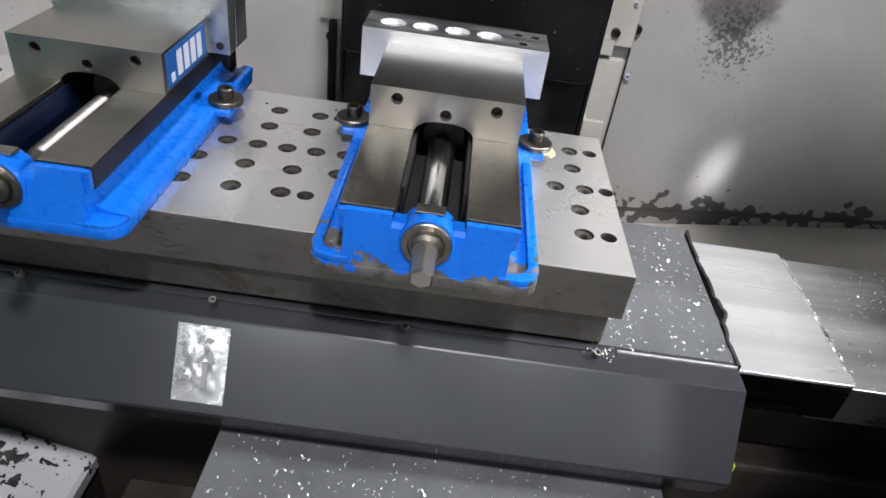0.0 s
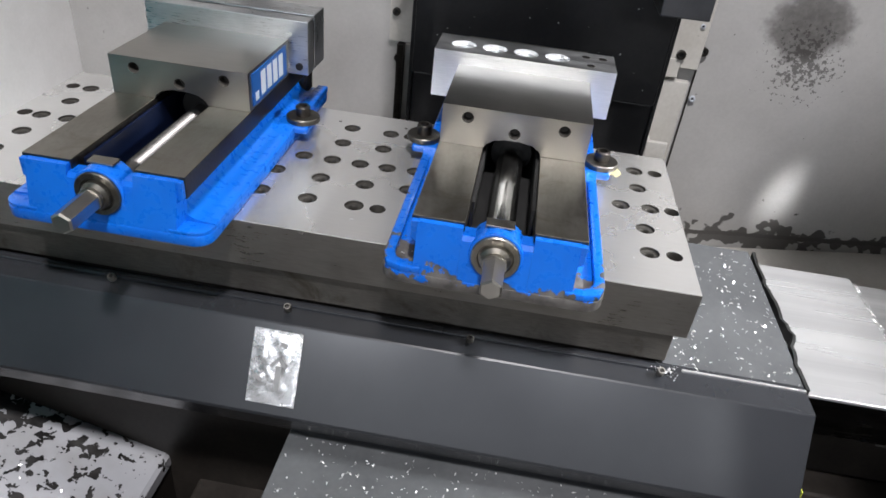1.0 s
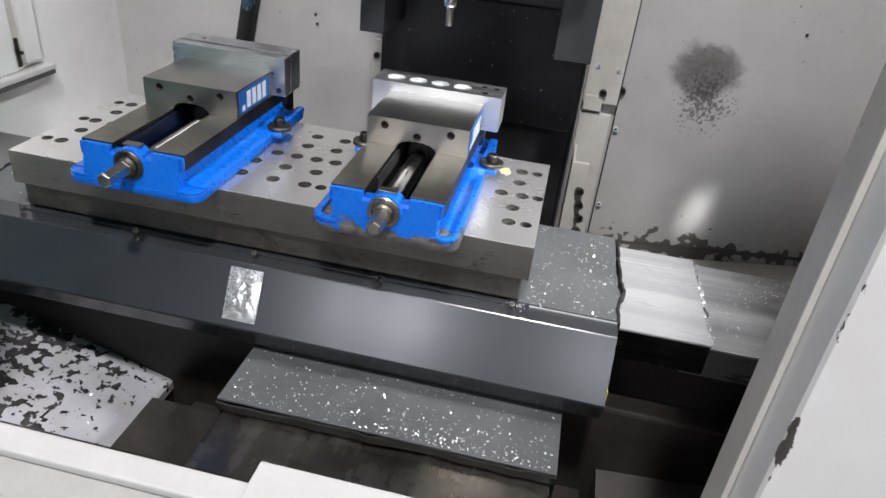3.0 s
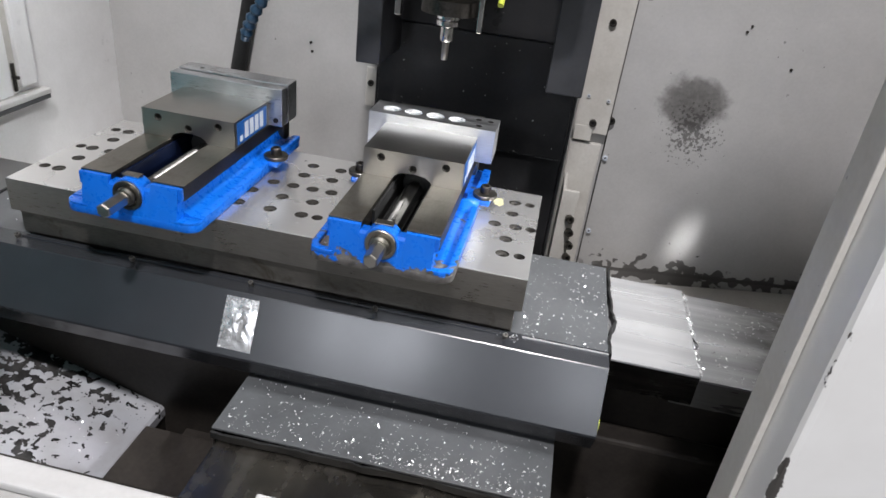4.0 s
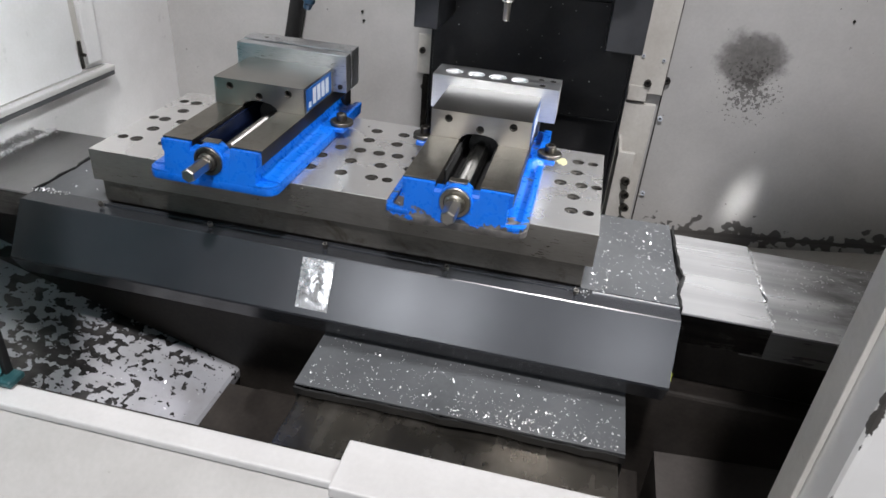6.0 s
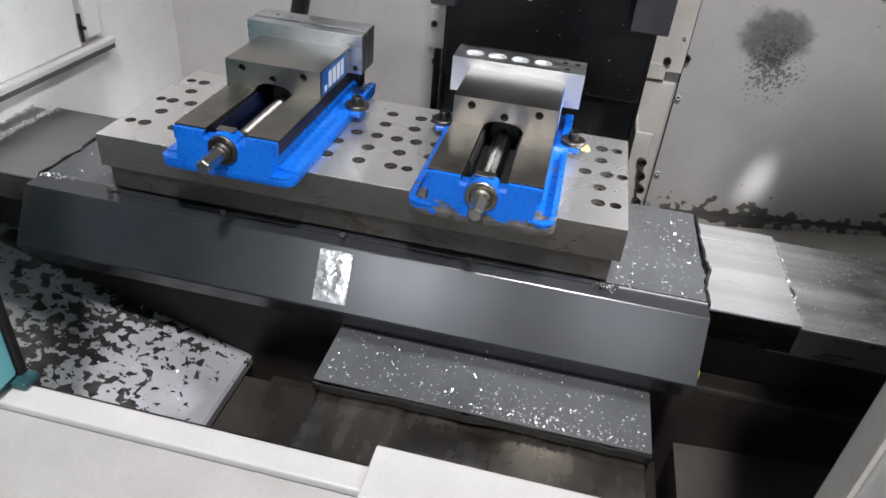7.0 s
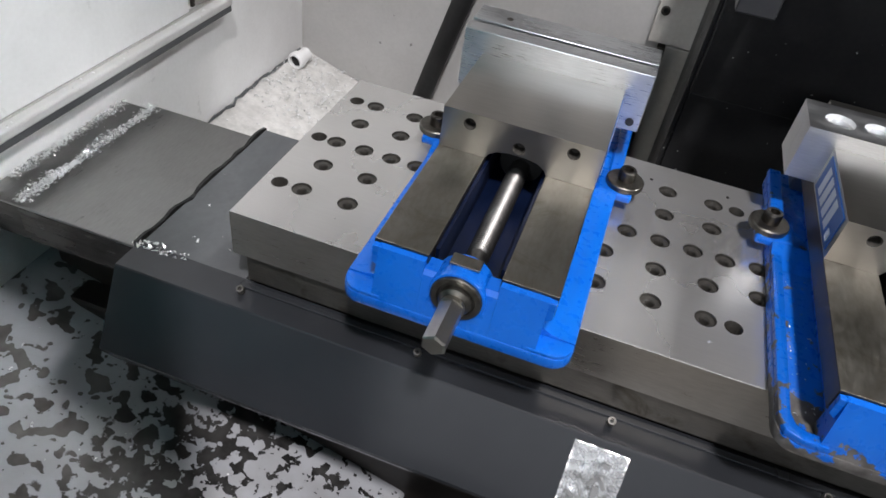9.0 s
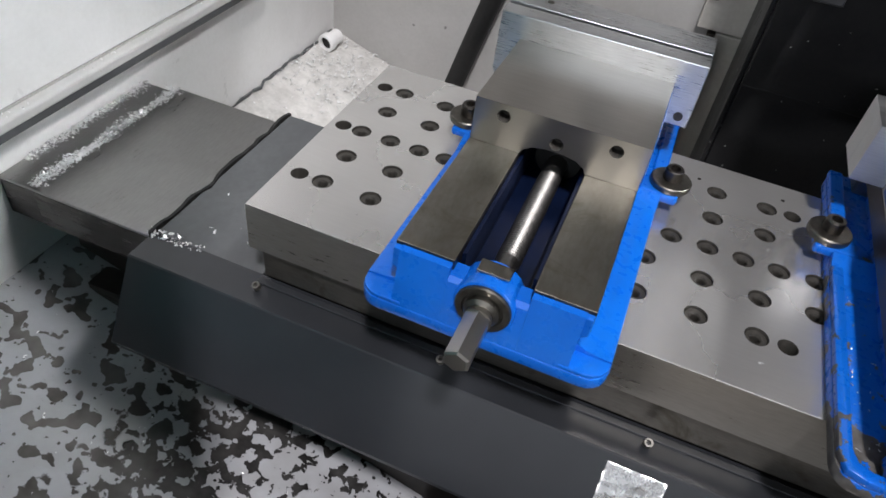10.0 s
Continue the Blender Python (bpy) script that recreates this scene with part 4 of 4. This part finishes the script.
    part("front_apron", extruded(bmesh.new(), [(-0.0552, 0.0117), (-0.0482, 0.0490), (-0.0450, 0.0530), (-0.0300, 0.0530), (-0.0300, 0.0117)], -0.0309, 0.0309, "x"), blue, t)
    part("channel_floor", box(-0.0338, 0.0338, -0.0305, 0.300, 0.0117, 0.0185), blue, t)
    # Thin dark panels that paint the shade inside the screw channel.
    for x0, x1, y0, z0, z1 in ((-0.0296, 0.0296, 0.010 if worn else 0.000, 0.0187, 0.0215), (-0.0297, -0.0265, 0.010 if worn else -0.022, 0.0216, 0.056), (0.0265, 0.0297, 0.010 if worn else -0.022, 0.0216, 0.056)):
        part("channel_shade", box(x0, x1, y0, 0.296, z0, z1), RUBBER if worn else SHADE_NAVY, t, "black panel for the channel's shade" if worn else "navy panel for the channel's shade")
    # screw bearing with its boss
    boss = [(-0.034, 0.0118)] + [(0.0238 * math.cos(radians(a)), 0.0405 + 0.0240 * math.sin(radians(a))) for a in range(200, -21, -20)] + [(0.034, 0.0118)]
    smooth(part("bearing_boss", extruded(bmesh.new(), boss, -0.0525, -0.026, "y", 0.0015), blue, t), 40)
    part("bearing_clip", box(-0.0125, 0.0125, -0.0430, -0.030, 0.0640, 0.0660, 0.0006), WAY_STEEL, t, "flat steel bearing clip")
    turned(b := bmesh.new(), [(0.0215, 0.0), (0.0215, 0.002), (0.0205, 0.003), (0.016, 0.003), (0.015, 0.0015), (0.0135, 0.0015), (0.0135, 0.006), (0.0105, 0.0085), (0.0098, 0.0085)],
           (0, -0.0526, 0.0405), (0, -1, 0), 36)
    smooth(part("bearing_ring", b, WAY_STEEL if worn else BUSH_STEEL, t, "dark steel bearing ring"), 30)
    b = bmesh.new()
    rod(b, (0, -0.061, 0.0405), (0, -0.066, 0.0405), 0.0098, 0.0108, 24)
    rod(b, (0, -0.0655, 0.0405), (0, -0.0995 if worn else -0.106, 0.0405), 0.0104, seg=6)
    rod(b, (0, -0.0995 if worn else -0.106, 0.0405), (0, -0.1010 if worn else -0.1075, 0.0405), 0.0104, 0.0086, seg=6)
    part("hex_end", b, JAW_STEEL, t, "bright steel hexagon screw end")
    prof = [(0.0076, 0.0), (0.0076, 0.016), (0.0088, 0.019), (0.0088, 0.030), (0.0098, 0.034)]
    if worn:
        prof = [(0.0120, 0.0), (0.0120, 0.010), (0.0142, 0.014)]
    else:
        h = 0.034
        while h < 0.165:
            prof += [(0.0104, h + 0.0006), (0.0104, h + 0.0012), (0.0094, h + 0.0018), (0.0094, h + 0.0024)]
            h += 0.0030
    turned(b := bmesh.new(), prof + [(0.0100 if not worn else 0.0142, 0.166), (0.0100 if not worn else 0.0134, 0.20)], (0, -0.026, 0.0338 if not worn else 0.0385), (0, 1, 0), 32)
    smooth(part("lead_screw", b, SCREW_STEEL if worn else SHADED_SCREW, t, "polished steel lead screw" if worn else "threaded steel lead screw darkened for shade"), 25)
    rod(b := bmesh.new(), (0, 0.158, 0.0400), (0, 0.23, 0.0400), 0.0225, seg=32)
    smooth(part("screw_nut", b, RUBBER, t, "black cylindrical screw nut"))
    # movable jaw: front face with three blind holes
    m = Matrix.Translation((0, 0.1135, 0.0840)) @ Matrix.Rotation(radians(90), 4, "X")
    jaw = drilled([(-0.0762, -0.0212), (-0.030, -0.0212), (-0.0275, -0.0165), (-0.020, -0.0115), (-0.008, -0.0092), (0.008, -0.0092), (0.020, -0.0115), (0.0275, -0.0165), (0.030, -0.0212), (0.0762, -0.0212), (0.0762, 0.0212), (-0.0762, 0.0212)],
                  [(-0.0495, 0.0095, 0.0052, 0.012), (0.0, -0.0015, 0.0052, 0.012), (0.0495, 0.0095, 0.0052, 0.012)], 0.124, m, 0.0009)
    jw = part("movable_jaw", jaw, JAW_STEEL, t, "ground steel movable jaw")
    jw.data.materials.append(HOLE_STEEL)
    for s in (-1, 1):
        badge = part("badge", box(s * 0.0768 - 0.0006, s * 0.0768 + 0.0006, 0.122, 0.228, 0.066, 0.1015, 0.0003), BADGE_BLUE, jw, "blue name badge")
        for k in range(4):
            y = 0.146 + 0.0185 * k
            part("badge_bar", box(s * 0.0776 - 0.0003, s * 0.0776 + 0.0003, y, y + 0.0125, 0.071, 0.097), BADGE_WHITE, badge, "white bar")
        part("badge_mark", box(s * 0.0776 - 0.0003, s * 0.0776 + 0.0003, 0.129, 0.138, 0.070, 0.079), BADGE_WHITE, badge, "white mark")
    # jaw plates
    if jaws == "steel":
        part("soft_jaw", box(-0.099, 0.101, 0.2376, 0.2590, 0.0640, 0.1285, 0.0010), SOFT_STEEL, t, "tall bright steel jaw plate")
        part("soft_jaw", box(-0.099, 0.101, 0.2628, 0.303, 0.0640, 0.1300, 0.0012), SOFT_STEEL, t, "tall bright steel jaw plate")
        part("jaw_groove", box(-0.0985, 0.1005, 0.2591, 0.2627, 0.066, 0.1235), DARK_STEEL, t, "dark groove between the jaw plates")
        rod(b := bmesh.new(), (0.090, 0.2365, 0.074), (0.090, 0.2382, 0.074), 0.0045, seg=16)
        part("set_screw", b, DARK_STEEL, t)
        rod(b := bmesh.new(), (-0.062, 0.280, 0.1290), (-0.062, 0.280, 0.1307), 0.0035, seg=16)
        part("top_pin", b, BUSH_STEEL, t)
    else:
        for y0, y1, e in ((0.2376, 0.266, 0), (0.2665, 0.300, 1)):
            xs = [-0.075, -0.038, -0.001, 0.036]
            if e == 0:
                out = [(-0.106, y0), (0.104, y0), (0.104, y1)]
                for x in xs[::-1]:
                    out += [(x + 0.0145 * math.cos(radians(a)), y1 + 0.0145 * math.sin(radians(a))) for a in range(0, -181, -15)]
                out += [(-0.106, y1)]
            else:
                out = [(0.104, y0), (0.104, y1), (-0.106, y1), (-0.106, y0)]
                for x in xs:
                    out += [(x + 0.0145 * math.cos(radians(a)), y0 + 0.0145 * math.sin(radians(a))) for a in range(180, -1, -15)]
            part("soft_jaw", extruded(bmesh.new(), out, 0.1150, 0.1200, "z"), ALU, t, "milled aluminium jaw with round pockets")
            part("jaw_block", box(-0.106, 0.104, y0, y1, 0.0640, 0.1149), ALU, t, "milled aluminium jaw block")
        for x, y in ((0.075, 0.252), (0.090, 0.282), (0.070, 0.283)):
            rod(b := bmesh.new(), (x, y, 0.1195), (x, y, 0.1204), 0.0048, seg=16)
            part("drilled_hole", b, DARK_STEEL, t, "dark drilled hole")
    part("fixed_jaw", box(-0.0762, 0.0762, 0.3035, 0.334, 0.0117, 0.112, 0.003), JAW_STEEL if worn else DARK_STEEL, t, "steel fixed jaw")
    # hold-down screws through the lugs
    for s in (-1, 1):
        turned(b := bmesh.new(), [(0.0085, 0.0), (0.0195, 0.0), (0.0198, 0.001), (0.0198, 0.0055), (0.0188, 0.0065), (0.0085, 0.0065)], (s * 0.105, 0.203, 0.0217), (0, 0, 1), 32)
        w = smooth(part("washer", b, BUSH_STEEL, t, "thick steel washer"), 30)
        turned(b := bmesh.new(), [(0.0085, 0.0), (0.0088, 0.001), (0.0088, 0.0105), (0.0079, 0.012), (0.005, 0.012), (0.0046, 0.006)], (s * 0.105, 0.203, 0.0283), (0, 0, 1), 24)
        smooth(part("hold_down_screw", b, DARK_STEEL, t, "black socket hold-down screw"), 30)
    return t


vise(-0.555, BLUE_CLEAN, False, "steel")
vise(-0.197, BLUE_WORN, True, "aluminium")

# ---- swarf ----
rng = random.Random(11)
def scatter(n, x0, x1, y0, y1, z, bias=1.0):
    return [(rng.uniform(x0, x1), y0 + (y1 - y0) * rng.random() ** bias, z) for _ in range(n)]


swarf("swarf", scatter(320, 0.004, 0.130, 0.005, 0.255, -0.0965) + scatter(26, 0.002, 0.03, 0.0, 0.08, -0.0965), "bright aluminium swarf on the table wing", 1, 0.0005, 0.0027)
swarf("swarf", scatter(560, -0.38, 0.076, -0.167, -0.06, -0.2255, 1.5) + scatter(230, -0.16, 0.076, -0.168, -0.12, -0.2255, 1.8), "bright aluminium swarf on the front way cover", 2, 0.0005, 0.0024)
swarf("swarf", scatter(560, 0.29, 0.62, 0.02, 0.25, -0.1155) + scatter(620, 0.257, 0.272, 0.02, 0.25, -0.1130), "bright aluminium swarf on the steel way cover", 3, 0.0007, 0.0030)
band = []
for _ in range(2300):
    y = rng.uniform(0.014, 0.255)
    w = 0.0022 + 0.0022 * abs(math.sin(y * 31))
    band.append((-1.083 + rng.gauss(0, w), y, -0.1095 + rng.random() * w * 1.6))
for _ in range(1200):
    y = rng.uniform(0.05, 0.255)
    band.append((-1.134 + abs(rng.gauss(0, 0.006)), y, -0.114 + rng.random() * 0.005))
swarf("swarf", band, "ridge of bright aluminium swarf along the way covers", 4, 0.0008, 0.0027)
swarf("swarf", scatter(70, -0.925, -0.86, 0.003, 0.016, -0.0965) + scatter(12, -0.91, -0.80, 0.0, 0.25, -0.0965), "swarf along the table wing's edge", 5, 0.0010, 0.0030)
swarf("swarf", [(x, y, -0.250 - (x - WX) * 0.300 + 0.001) for x, y, _ in scatter(330, WX + 0.01, -0.86, 0.30, 0.78, 0)] +
      [(x, y, -0.250 - (x - WX) * 0.300 + 0.001) for x, y, _ in scatter(90, -1.10, -0.60, -0.33, 0.0, 0)], "grey swarf scattered over the chip tray", 6, 0.0008, 0.0036)
pile = [(max(WX + 0.006, -1.06 + rng.gauss(0, 0.05)), min(0.78, 0.66 + rng.gauss(0, 0.06))) for _ in range(620)]
swarf("swarf", [(x, y, -0.250 - (x - WX) * 0.300 + 0.001 + rng.random() * 0.004) for x, y in pile], "pale swarf heaped in the corner of the chip tray", 16, 0.0012, 0.0050, PALE_CHIPS)
swarf("swarf", [(rng.uniform(WX + 0.010, WX + 0.022), rng.uniform(-0.30, 0.50), -0.0458) for _ in range(30)], "few stray chips on the door's bottom rail", 17, 0.0010, 0.0030)
swarf("swarf", scatter(26, -0.79, -0.005, 0.006, 0.29, 0.0003) + [(-0.01 + rng.gauss(0, 0.006), -0.006 + rng.gauss(0, 0.004), -0.0945) for _ in range(40)],
      "few stray chips on the fixture plate", 7, 0.0008, 0.0022)

swarf("swarf", [(x, y, 0.0118) for x, y, _ in scatter(26, -0.286, -0.264, -0.03, 0.16, 0)], "few stray chips on the chipped vise's flange", 18, 0.0008, 0.0024)

# dried coolant beside the hold-down screw
bm = bmesh.new()
rr = random.Random(9)
ring = [bm.verts.new((-0.070 + (0.010 + rr.uniform(-0.004, 0.003)) * math.cos(a), 0.238 + (0.016 + rr.uniform(-0.005, 0.004)) * math.sin(a), 0.0004)) for a in [k * 0.3142 for k in range(20)]]
top = [bm.verts.new((v.co.x * 0.9 - 0.0070, v.co.y * 0.9 + 0.0238, 0.0008)) for v in ring]
for i in range(20):
    bm.faces.new((ring[i], ring[(i + 1) % 20], top[(i + 1) % 20], top[i]))
bm.faces.new(top)
tagged(part("coolant_residue", bm, RESIDUE, None), "thin yellowish dried coolant stain on the plate", "stain")
